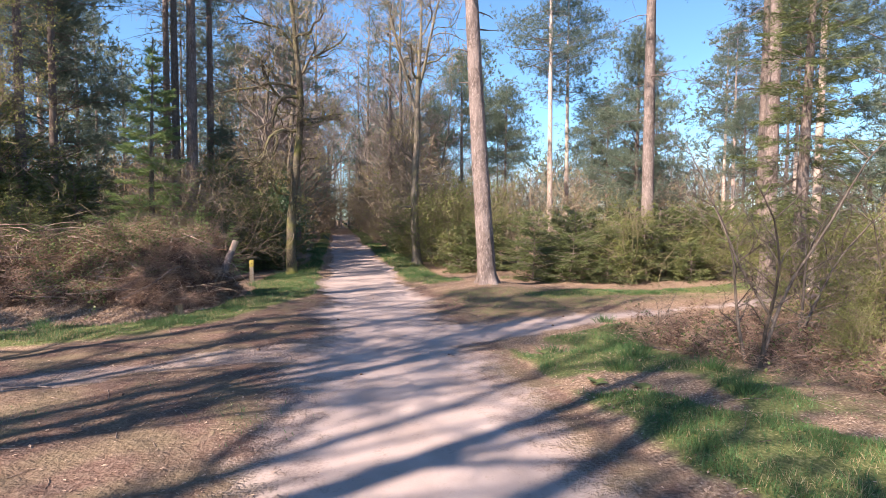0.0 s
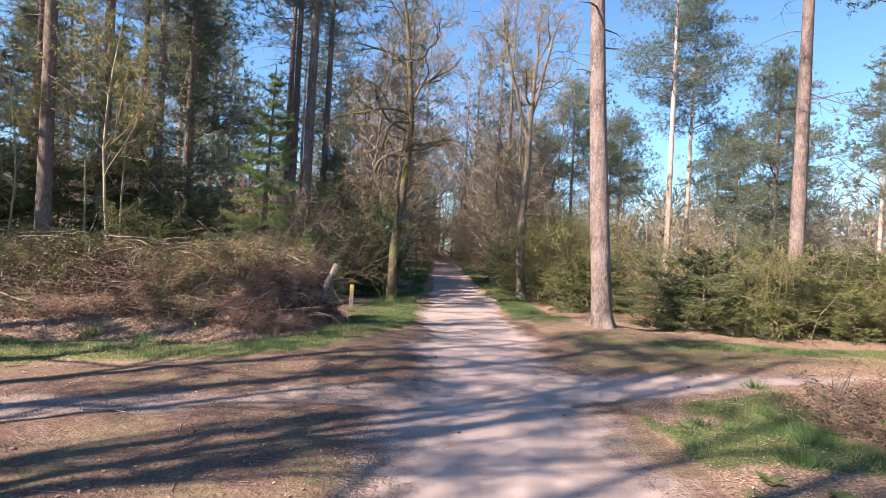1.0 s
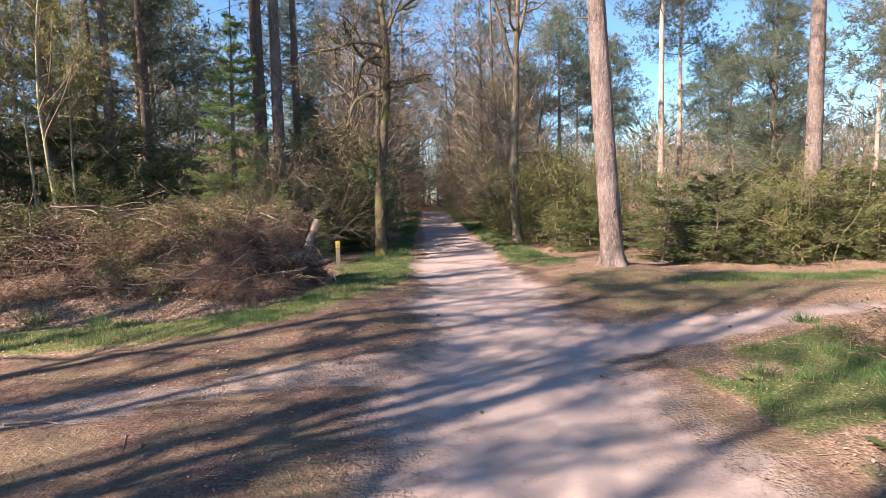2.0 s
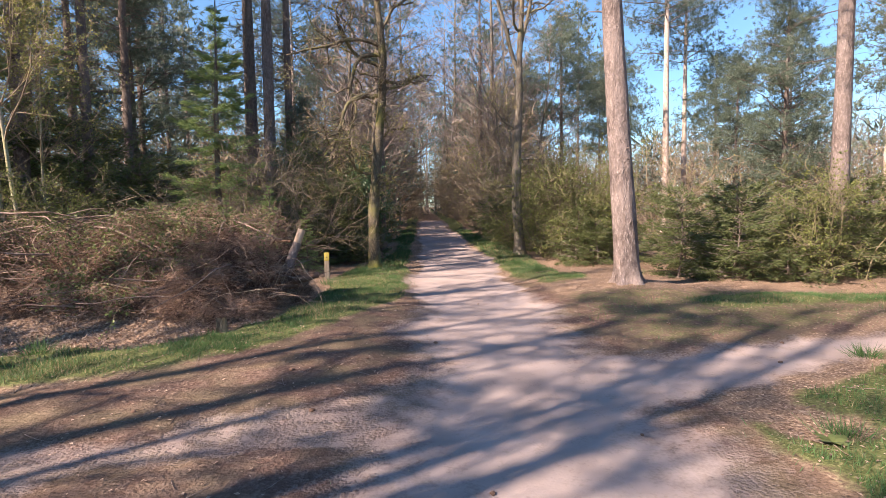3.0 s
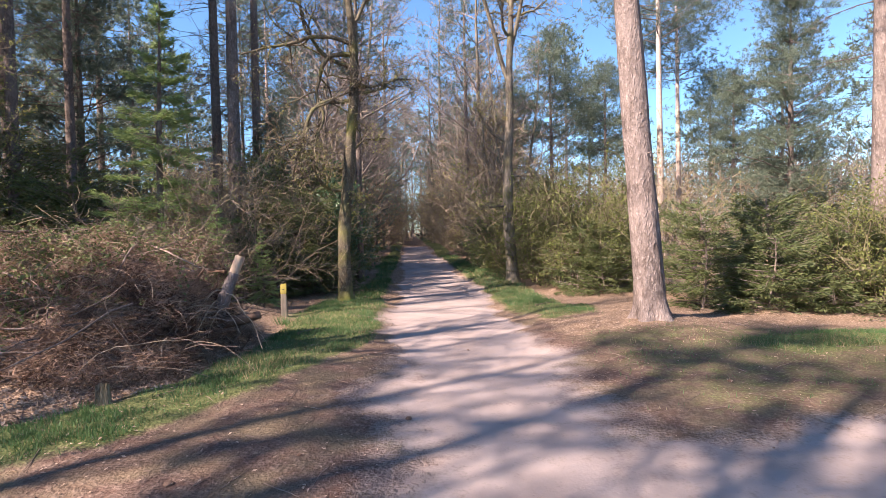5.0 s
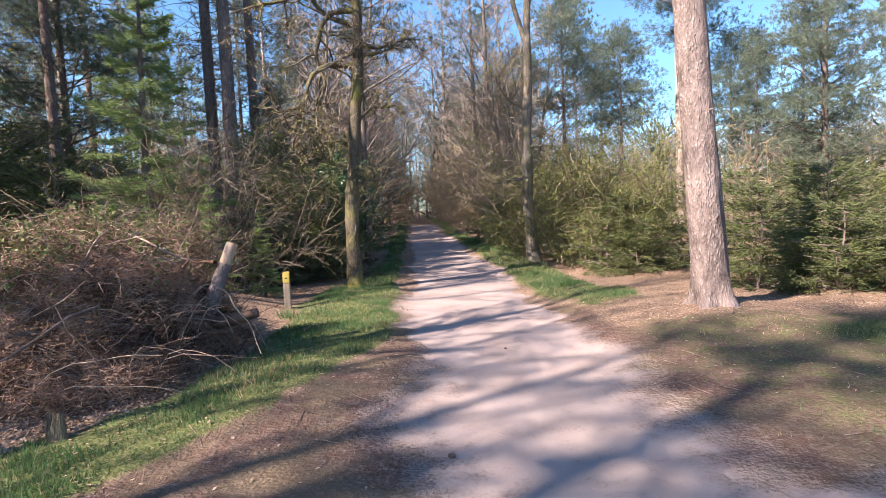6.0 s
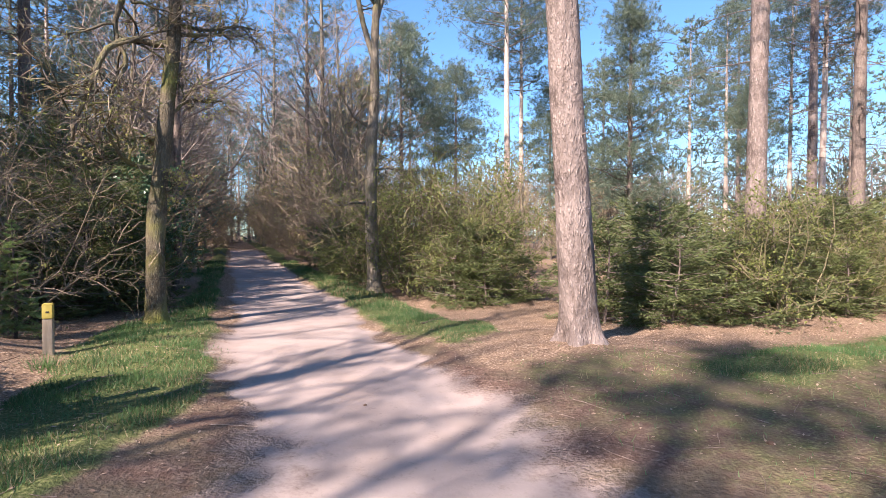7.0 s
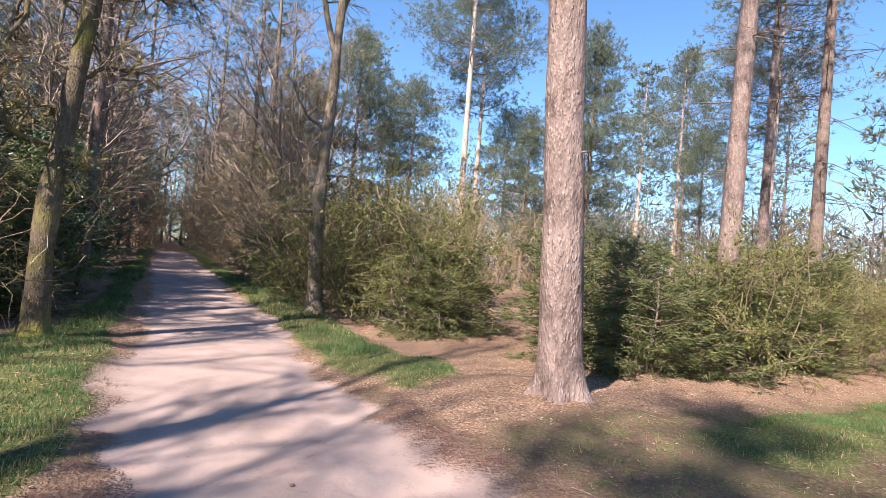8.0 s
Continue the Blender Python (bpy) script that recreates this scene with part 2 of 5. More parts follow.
def curve_pts(p, d, length, n, wiggle, lift, rng):
    """A wandering line from p along d; lift bends it up (or down)."""
    p, d = np.array(p, float), np.array(d, float)
    d /= np.linalg.norm(d)
    out = [p.copy()]
    for _ in range(n):
        d = d + rng.normal(size=3) * wiggle + np.array([0, 0, lift])
        d /= np.linalg.norm(d)
        p = p + d * length / n
        out.append(p.copy())
    return np.array(out)


def blades(geo, centres, aims, length, width, rng, spread=0.5):
    """Many thin triangles, one at each centre, along its aim with a spread."""
    n = len(centres)
    d = np.asarray(aims, float) + rng.normal(size=(n, 3)) * spread
    d /= np.linalg.norm(d, axis=1)[:, None] + 1e-9
    side = np.cross(d, rng.normal(size=(n, 3)))
    side /= np.linalg.norm(side, axis=1)[:, None] + 1e-9
    L = length * rng.uniform(0.6, 1.25, (n, 1))
    w = width * rng.uniform(0.7, 1.3, (n, 1))
    c = np.asarray(centres, float)
    v = np.stack([c - side * w / 2, c + side * w / 2, c + d * L], 1)
    geo.add(v.reshape(-1, 3), np.arange(3 * n).reshape(-1, 3))


def leaves(geo, centres, size, rng, flat=0.0, fold=0.25, long=1.5):
    """Small folded leaves, four corners each, at the centres; flat: how level they lie."""
    n = len(centres)
    c = np.asarray(centres, float)
    up = rng.normal(size=(n, 3)) * (1 - flat)
    up[:, 2] += flat * 1.2 + 1e-3
    up /= np.linalg.norm(up, axis=1)[:, None]
    u = np.cross(up, rng.normal(size=(n, 3)))
    u /= np.linalg.norm(u, axis=1)[:, None] + 1e-9
    w = np.cross(up, u)
    s = size * rng.uniform(0.55, 1.35, (n, 1))
    v = np.stack([c - u * s * long / 2, c - w * s / 2 + up * s * fold, c + u * s * long / 2, c + w * s / 2 + up * s * fold], 1)
    t = np.arange(n)[:, None] * 4
    geo.add(v.reshape(-1, 3), np.concatenate([t + [0, 1, 2], t + [0, 2, 3]]))


def grow(geo, p, d, length, radius, level, spec, rng, tips):
    """A branch and, on it, its smaller branches. spec: per level (segments, wiggle, lift, children, angle, ratio, sides)."""
    seg, wiggle, lift, kids, angle, ratio, sides = spec[level]
    pts = curve_pts(p, d, length, seg, wiggle, lift, rng)
    if level + 1 == len(spec):
        tips.append(pts)
        return pts
    rad = radius * np.linspace(1, 0.35, len(pts))
    tube(geo, pts, rad, sides, cap=sides > 4)
    for k in range(kids):
        u = (k + rng.uniform(0.2, 1.0)) / kids
        u = 0.25 + 0.75 * u
        x = min(u, 0.999) * seg
        i = int(x)
        q = pts[i] + (pts[i + 1] - pts[i]) * (x - i)
        ax = pts[i + 1] - pts[i]
        ax /= np.linalg.norm(ax)
        side = np.cross(ax, rng.normal(size=3))
        side /= np.linalg.norm(side) + 1e-9
        a = radians(angle * rng.uniform(0.65, 1.3))
        grow(geo, q, ax * math.cos(a) + side * math.sin(a), length * ratio * rng.uniform(0.6, 1.2) * (1.15 - 0.5 * u), radius * (1 - 0.65 * u) * 0.62, level + 1, spec, rng, tips)
    return pts


def ribbons(geo, lines, width, rng):
    """Thin tapering twigs along many lines of the same number of points."""
    P = np.array(lines)
    n, k = P.shape[:2]
    d = P[:, -1] - P[:, 0]
    side = np.cross(d, rng.normal(size=(n, 3)))
    side /= np.linalg.norm(side, axis=1)[:, None] + 1e-9
    w = width * rng.uniform(0.7, 1.3, (n, 1, 1)) * np.linspace(0.5, 0.18, k)[None, :, None]
    v = np.stack([P - side[:, None] * w, P + side[:, None] * w], 2)
    i = np.arange(n)[:, None] * 2 * k + 2 * np.arange(k - 1)[None]
    i = i.ravel()
    geo.add(v.reshape(-1, 3), np.stack([i, i + 1, i + 3, i + 2], -1))


def along(polys, n, rng, scatter=0.0):
    """n random places on the given lines."""
    pick = rng.integers(0, len(polys), n)
    u = rng.uniform(0, 1, n)
    P = np.array(polys)
    x = u * (P.shape[1] - 1.001)
    i = x.astype(int)
    return P[pick, i] + (P[pick, i + 1] - P[pick, i]) * (x - i)[:, None] + rng.normal(size=(n, 3)) * scatter


# ---- ground ----
def vnoise(x, y, scale, seed):
    """Smooth value noise, 0 to 1."""
    r = np.random.default_rng(seed).uniform(0, 1, (256, 256))
    u, v = np.asarray(x) * scale + 1000.37, np.asarray(y) * scale + 1000.71
    i, j = np.floor(u).astype(int), np.floor(v).astype(int)
    a, b = u - i, v - j
    a, b = a * a * (3 - 2 * a), b * b * (3 - 2 * b)
    g = lambda p, q: r[p % 256, q % 256]
    return (g(i, j) * (1 - a) + g(i + 1, j) * a) * (1 - b) + (g(i, j + 1) * (1 - a) + g(i + 1, j + 1) * a) * b


def step(v, lo, hi):
    t = np.clip((v - lo) / (hi - lo), 0, 1)
    return t * t * (3 - 2 * t)


def line_y(x, pts):
    return np.interp(x, [p[0] for p in pts], [p[1] for p in pts])


VERGE_FRONT = [(-30, 1.1), (-9, 3.5), (-4.2, 4.4), (-3.0, 4.75), (-1.95, 5.7), (-1.1, 7.2), (-0.4, 8.6), (-0.2, 10.5)]
VERGE_BACK = [(-30, 3.0), (-9, 5.2), (-5.0, 5.9), (-3.3, 5.95), (-2.2, 6.9), (-1.9, 8.5), (-1.8, 10.8), (-1.75, 12.2), (-1.2, 13.6)]
TRACK_UP = [(1.8, 5.45), (3.0, 5.35), (5.0, 5.9), (8.5, 6.9), (14, 8.4), (40, 16)]
TRACK_LOW = [(1.9, 3.6), (2.4, 3.75), (3.5, 4.45), (5.4, 5.2), (8.5, 6.1), (14, 7.6), (40, 15)]
STRIP_LEFT = [(-40, -4.0), (-8, 1.7), (-3.3, 2.75), (-1.8, 3.2), (-0.2, 3.8), (1, 4.2)]


def zones(x, y):
    """How much sand, turf and trodden dirt there is at each place, 0 to 1."""
    x, y = np.asarray(x, float), np.asarray(y, float)
    wob = (vnoise(x, y, 0.8, 1) - 0.5) * 0.5 + (vnoise(x, y, 3.1, 2) - 0.5) * 0.3
    left = -0.12 - 0.35 * step(-y, -6, 0)
    right = 1.95 + 0.1 * step(y, 8, 20)
    soft = 0.16 + 0.6 * step(9.5 - y, 0, 3)
    path = step(x - left + wob, -soft, soft) * step(right - x + wob, -soft, soft) * step(47 - y + 2 * wob, -1, 2)
    up, low = line_y(x, TRACK_UP), line_y(x, TRACK_LOW)
    branch = step(y - low + wob, -0.2, 0.4) * step(up - y + wob, -0.25, 0.45) * step(x, 0.5, 1.5)
    strip = step(0.42 - abs(y - line_y(x, STRIP_LEFT)) + wob, -0.15, 0.2) * step(-x, -1.2, -0.2)
    sand = np.clip(np.maximum.reduce([path, branch * 0.95, strip * 0.62]), 0, 1)
    vf, vb = line_y(x, VERGE_FRONT), line_y(x, VERGE_BACK)
    turf_l = step(y - vf + wob, -0.1, 0.3) * step(vb - y + wob, -0.2, 0.3) * step(-0.25 - x, -0.1, 0.2)
    turf_l2 = step(y, 9.0, 10) * step(-0.25 - x + wob * 0.6, -0.1, 0.2) * step(x + 1.75 - 0.6 * step(y, 12, 15) + wob, -0.2, 0.3)
    turf_r = step(y, 10.4, 11.4) * step(x - 1.85 + wob * 0.6, -0.1, 0.3) * step(3.15 - x + wob, -0.2, 0.3)
    turf_r2 = step(x - 2.15 + wob, -0.1, 0.3) * step(0.75 - abs(y - 10.9 - (x - 2.8) * 0.4) + wob, -0.3, 0.3) * step(3.6 - x + wob, -0.2, 0.4)
    turf_r3 = step(x, 3.6, 4.8) * step(0.55 - abs(y - (7.9 + 0.12 * (x - 5))) + wob, -0.3, 0.3)
    thin = 0.43 * step(x, 1.9, 2.8) * step(y - up, -0.1, 0.5) * step(9.6 - y, 0, 1)
    isle = step(low - y + wob, 0.05, 0.4) * step(x - 2.2 + wob, -0.05, 0.35) * (0.35 + 0.65 * step(4.6 - x + wob * 2.5, -0.6, 0.6))
    isle = isle * step(vnoise(x, y, 1.3, 5), 0.2, 0.5) * step(y, -14, -8)
    sparse = 0.42 * step(vnoise(x, y, 0.9, 7), 0.4, 0.8) * step(-x, -0.2, 1.0) * step(line_y(x, STRIP_LEFT) - y, 0.3, 1.0)
    turf = np.clip(np.maximum.reduce([turf_l, turf_l2, turf_r, turf_r2, turf_r3, thin, isle, sparse]), 0, 1) * (1 - sand * 0.9)
    dirt = np.maximum.reduce([step(vf - y, -0.3, 0.3) * step(2.3 - x, -0.2, 0.2), step(x, 1.7, 2.2) * step(9.4 - y, 0, 1) * step(y - up, -0.3, 0.3) * step(7 - x, 0, 2)])
    return sand, turf, np.clip(dirt, 0, 1)


def height(x, y):
    x, y = np.asarray(x, float), np.asarray(y, float)
    sand, turf, _ = zones(x, y)
    far = step(np.hypot(x, y - 10), 25, 120)
    h = (vnoise(x, y, 0.45, 11) - 0.5) * 0.10 + (vnoise(x, y, 1.9, 12) - 0.5) * 0.045
    h = h * (1 - 0.8 * sand) + (vnoise(x, y, 6, 13) - 0.5) * 0.012
    h = h + 0.05 * turf - 0.02 * sand
    h = h + 0.16 * np.exp(-((x - 3.8) ** 2 + (y - 9.5) ** 2) / 1.0)
    back = step(y - line_y(x, VERGE_BACK), -0.1, 2.0) * step(-1.7 - x, 0, 1.4) * step(13.5 - y, 0, 3)
    h = h + 0.4 * back
    return h + 0.35 * step(y, 38, 47) * step(12 - abs(x), 0, 6) + far * (vnoise(x, y, 0.03, 14) - 0.4) * 1.5


def spaced(lo, hi, d, out):
    mid_part = np.arange(lo, hi + 1e-6, d)
    grow_part = d * np.cumsum(1.13 ** np.arange(1, 200))
    grow_part = grow_part[grow_part < out]
    return np.r_[lo - grow_part[::-1], mid_part, hi + grow_part]


def ground():
    xs, ys = spaced(-6.5, 8.5, 0.12, 700), spaced(-3.5, 17.5, 0.12, 700)
    gx, gy = np.meshgrid(xs, ys)
    geo = Geo()
    nx, ny = len(xs), len(ys)
    i, j = np.meshgrid(np.arange(nx - 1), np.arange(ny - 1))
    k = (j * nx + i).ravel()
    geo.add(np.stack([gx, gy, height(gx, gy)], -1), np.stack([k, k + 1, k + nx + 1, k + nx], -1))
    me = geo.mesh("ground")
    for name, values in zip(("sand", "turf", "dirt"), zones(gx.ravel(), gy.ravel())):
        a = me.attributes.new(name, "FLOAT", "POINT")
        a.data.foreach_set("value", values.astype(np.float32))
    ob = part("ground", me, M_GROUND)
    tagged(ob, "forest floor with pale sandy path crossing and leaf litter", "ground", kind="structure")


ground()


def ground_at(x, y):
    return float(height(np.array([x]), np.array([y]))[0])


# ---- trees ----
def pine_meshes(seed, tall=17.0, radius=0.17, crown=0.55, wide=2.6, limbs=50, tufts=26, needle=0.19, width=0.035, per=12, sides=9, stubs=14, curve=0.05, puff=0.2):
    """Trunk, limbs and needles of one pine, standing at the origin."""
    rng = np.random.default_rng(seed)
    trunk, wood, green = Geo(), Geo(), Geo()
    n = 22
    u = np.linspace(0, 1, n)
    bend = rng.normal(size=2) * curve
    axis = np.stack([bend[0] * np.sin(u * 2.6) * u, bend[1] * np.sin(u * 2.2 + 0.4) * u, tall * u], -1)
    rad = radius * ((1 - u) ** 0.75 * 0.92 + 0.08) * (1 + 0.45 * np.exp(-u * tall / 0.3))
    tube(trunk, axis, rad, sides, lump=0.02, rng=rng)

    def spot(v):
        return np.array([np.interp(v, u, axis[:, k]) for k in range(3)]), float(np.interp(v, u, rad))

    for _ in range(stubs):
        v = rng.uniform(0.18, crown)
        p, r = spot(v)
        a = rng.uniform(0, 6.28)
        size = rng.uniform(0.25, 1.0) ** 1.5 * (1.3 if stubs < 20 else 2.6)
        dead = curve_pts(p, (math.cos(a), math.sin(a), rng.uniform(-0.3, 0.35)), size, 4, 0.14, -0.03, rng)
        tube(wood, dead, np.linspace(0.016, 0.004, 5), 3)
        for _ in range(int(size * 4) if stubs >= 20 else 0):
            tube(wood, curve_pts(dead[rng.integers(1, 5)], rng.normal(size=3) * [1, 1, 0.6], size * 0.3, 3, 0.2, -0.03, rng), np.linspace(0.007, 0.003, 4), 3, cap=False)
    cs, ds = [], []
    for k in range(limbs):
        w = (k + rng.uniform(0, 1)) / limbs
        p, r = spot(crown + (0.985 - crown) * w)
        a = k * 2.4 + rng.normal() * 0.4
        size = wide * (0.3 + 0.95 * math.sin(math.pi * (0.16 + 0.78 * w))) * rng.uniform(0.5, 1.15) * (1.12 - 0.75 * w)
        pts = curve_pts(p, (math.cos(a), math.sin(a), 0.1 + 0.75 * w * w + rng.normal() * 0.12), size, 5, 0.13, 0.03, rng)
        tube(wood, pts, np.linspace(max(r * 0.34, 0.014), 0.006, 6), 3)
        out = pts[-1] - pts[0]
        out /= np.linalg.norm(out)
        pads = max(3, int(2 + size * 1.6))
        for c in range(pads):
            x = (0.35 + 0.65 * (c + rng.uniform(0.3, 1)) / pads) * 4.999
            i = min(int(x), 4)
            pad = pts[i] + (pts[i + 1] - pts[i]) * (x - i) + rng.normal(size=3) * np.array([1, 1, 0.4]) * size * 0.11
            for _ in range(max(3, round(tufts / pads * min(1.0, size / (0.6 * wide))))):
                off = rng.normal(size=3) * np.array([1, 1, 0.5]) * puff
                cs.append(pad + off)
                ds.append(out * 0.6 + off / puff * 0.4 + np.array([0, 0, 0.5]))
    cs, ds = np.repeat(np.array(cs), per, 0), np.repeat(np.array(ds), per, 0)
    blades(green, cs + np.random.default_rng(seed + 1).normal(size=cs.shape) * 0.035, ds, needle, width, rng, 0.95)
    return trunk.mesh("trunk"), wood.mesh("bough_growth"), green.mesh("crown", False)


def plant(name, meshes, mats, names, label, category, group, at, rz=0.0, scale=1.0, lean=(0, 0)):
    ob = new(name)
    z = ground_at(at[0], at[1]) - 0.06
    ob.matrix_world = pose(at[0], at[1], z, lean[0], lean[1], rz) @ Matrix.Scale(scale, 4)
    tagged(ob, label, category, group)
    for me, m, nm in zip(meshes, mats, names):
        if not me.materials:
            me.materials.append(m)
        kid = new(nm, me)
        kid.parent = ob
        if nm != "trunk":
            tagged(kid, kind="stuff")
    return ob


TREE_PARTS = ("trunk", "bough_growth", "crown")
BARE_PARTS = ("trunk", "twig_growth", "bud_growth")


def copy_at(ob, x, y, rz, scale=1.0, sink=0.06, lean=(0, 0)):
    made = copy_thing(ob, pose(x, y, ground_at(x, y) - sink, lean[0], lean[1], rz))
    made.scale = (scale, scale, scale)
    return made


# The tall pine beside the path, with thick plated bark.
def great_pine():
    rng = np.random.default_rng(5)
    trunk = Geo()
    n, sides = 150, 44
    u = np.linspace(0, 1, n) ** 1.25
    z = u * 19.0
    ax = np.stack([-0.085 * z + 0.0022 * z * z, 0.004 * z, z], -1)
    rad = 0.214 - 0.0096 * z + 0.09 * np.exp(-z / 0.16)
    ang = np.linspace(0, 2 * np.pi, sides, endpoint=False)
    plates = vnoise(np.tile(ang * 3.2, (n, 1)), np.tile(z[:, None] * 1.6, (1, sides)), 1.6, 21)
    fine = vnoise(np.tile(ang * 3.2, (n, 1)), np.tile(z[:, None] * 2.2, (1, sides)), 4.5, 22)
    plates[:, -1] = plates[:, 0]
    roots = 1 + 0.25 * np.exp(-z[:, None] / 0.2) * np.sin(ang * 5 + 1)[None]
    rr = rad[:, None] * roots * (1 + 0.055 * step(plates, 0.3, 0.6) + 0.03 * fine)
    ring = ax[:, None] + np.stack([rr * np.cos(ang), rr * np.sin(ang), 0 * rr], -1)
    i, j = np.meshgrid(np.arange(n - 1), np.arange(sides), indexing="ij")
    k = (j + 1) % sides
    trunk.add(ring, np.stack([i * sides + j, i * sides + k, (i + 1) * sides + k, (i + 1) * sides + j], -1).reshape(-1, 4))
    wood, green = Geo(), Geo()
    cs, ds, stubs = [], [], []
    for s in range(10):
        h = (2.4, 4.9, 5.6, 6.2, 6.6, 7.0, 7.4, 7.9, 8.3, 8.8)[s]
        p = np.array([np.interp(h, z, ax[:, c]) for c in range(3)])
        a = rng.uniform(0, 6.28)
        stub = Geo()
        tube(stub, curve_pts(p, (math.cos(a), math.sin(a), 0.25), 0.3 + 0.13 * s, 5, 0.16, 0.0, rng), np.linspace(0.028, 0.007, 6), 5)
        stubs.append(stub)
    for s in range(46):
        w = s / 45
        h = 10.5 + 8.2 * w
        p = np.array([np.interp(h, z, ax[:, c]) for c in range(3)])
        a = s * 2.4
        size = (2.9 - 1.9 * w) * rng.uniform(0.6, 1.1)
        pts = curve_pts(p, (math.cos(a), math.sin(a), 0.1 + 0.7 * w), size, 5, 0.13, 0.03, rng)
        tube(wood, pts, np.linspace(0.05 - 0.03 * w, 0.008, 6), 4)
        for _ in range(24):
            off = rng.normal(size=3) * size * 0.17
            cs.append(pts[rng.integers(2, 6)] + off)
            ds.append(off + np.array([0, 0, 0.4]))
    blades(green, np.repeat(np.array(cs), 9, 0) + rng.normal(size=(len(cs) * 9, 3)) * 0.06, np.repeat(np.array(ds), 9, 0), 0.26, 0.022, rng, 0.7)
    ob = plant("pine_tree", (trunk.mesh("trunk"), wood.mesh("bough_growth"), green.mesh("crown", False)), (M_PINE, M_PINE_DARK, M_NEEDLE), TREE_PARTS,
          "tall pine with thick grey-pink plated bark beside the path", "pine tree", "", (3.8, 9.4))
    for stub in stubs:
        part("branch", stub, M_PINE_DARK, ob)


great_pine()


# Two bare oaks, one on each side of the path.
def oak(name_label, at, bends, radius, limbs, mat, seed, buds):
    """bends: (sideways, height) of the trunk's line; limbs: (height, azimuth, rise, length)."""
    rng = np.random.default_rng(seed)
    trunk, twigs, bud = Geo(), Geo(), Geo()
    hs = np.linspace(0, bends[-1][1], 46)
    ax = np.stack([np.interp(hs, [b[1] for b in bends], [b[0] for b in bends]), 0.1 * np.sin(hs * 0.7) * hs / 8, hs], -1)
    ker = np.ones(5) / 5
    for c in (0, 1):
        ax[2:-2, c] = np.convolve(ax[:, c], ker, "valid")
    u = hs / hs[-1]
    rad = radius * (1 - 0.9 * u ** 1.3) * (1 + 0.5 * np.exp(-hs / 0.16)) * (1 + 0.06 * np.sin(hs * 5 + seed))
    tube(trunk, ax, rad, 14, lump=0.035, rng=rng)
    spec = [(10, 0.27, 0.01, 8, 55, 0.56, 7), (7, 0.3, 0.02, 7, 50, 0.6, 4), (5, 0.26, 0.02, 7, 42, 0.62, 3), (2, 0.2, 0.02, 0, 0, 0, 3)]
    tips, arms = [], []
    for h, az, rise, length, bend in limbs:
        p = np.array([np.interp(h, hs, ax[:, c]) for c in range(3)])
        steep = bend < 0.15
        r = float(np.interp(h, hs, rad)) * 0.75 if steep else min(float(np.interp(h, hs, rad)) * 0.6, 0.016 + 0.016 * length)
        a = radians(az)
        arm = Geo()
        grow(arm, p, (math.cos(a), math.sin(a), rise), length, r, 0, [(10, bend, 0.03 if steep else -0.01) + spec[0][3:]] + spec[1:], rng, tips)
        arms.append(arm.mesh("limb"))
    ribbons(twigs, tips, 0.013, rng)
    leaves(bud, along(tips, buds, rng, 0.02), 0.03, rng)
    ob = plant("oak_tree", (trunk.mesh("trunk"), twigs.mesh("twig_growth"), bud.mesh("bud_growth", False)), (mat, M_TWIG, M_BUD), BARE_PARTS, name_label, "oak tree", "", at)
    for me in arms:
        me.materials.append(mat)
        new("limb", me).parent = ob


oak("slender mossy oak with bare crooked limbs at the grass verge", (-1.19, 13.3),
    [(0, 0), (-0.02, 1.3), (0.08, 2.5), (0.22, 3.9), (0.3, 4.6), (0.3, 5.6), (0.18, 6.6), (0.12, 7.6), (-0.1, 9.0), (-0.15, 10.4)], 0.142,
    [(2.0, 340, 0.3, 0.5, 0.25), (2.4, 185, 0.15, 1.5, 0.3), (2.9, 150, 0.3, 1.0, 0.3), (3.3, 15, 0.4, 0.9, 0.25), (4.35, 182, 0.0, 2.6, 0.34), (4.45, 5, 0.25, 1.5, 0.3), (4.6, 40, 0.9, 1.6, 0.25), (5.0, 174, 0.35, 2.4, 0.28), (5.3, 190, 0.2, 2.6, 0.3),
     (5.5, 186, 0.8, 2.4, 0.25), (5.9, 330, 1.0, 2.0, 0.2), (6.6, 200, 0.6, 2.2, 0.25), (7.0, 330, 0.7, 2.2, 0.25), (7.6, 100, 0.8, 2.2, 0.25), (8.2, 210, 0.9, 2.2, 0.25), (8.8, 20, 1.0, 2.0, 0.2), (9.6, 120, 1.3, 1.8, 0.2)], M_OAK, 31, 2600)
oak("grey-barked oak with forked bare crown at the path edge", (3.15, 16.7),
    [(0, 0), (-0.12, 1.9), (-0.1, 3.4), (-0.02, 4.9), (-0.05, 5.7), (0.0, 7.1), (0.1, 8.6), (0.15, 10.5)], 0.165,
    [(2.2, 185, 0.25, 1.2, 0.25), (3.0, 10, 0.4, 1.2, 0.25), (4.0, 178, 0.3, 1.4, 0.25), (5.6, 176, 2.9, 4.6, 0.06), (6.5, 4, 3.2, 3.6, 0.06), (6.9, 200, 0.8, 1.8, 0.2), (7.4, 20, 0.9, 2.0, 0.2), (7.8, 160, 0.9, 2.0, 0.2),
     (8.5, 300, 1.0, 2.0, 0.2), (9.2, 90, 1.0, 2.0, 0.2), (9.8, 210, 1.3, 1.8, 0.2)], M_OAK_GREY, 32, 2600)


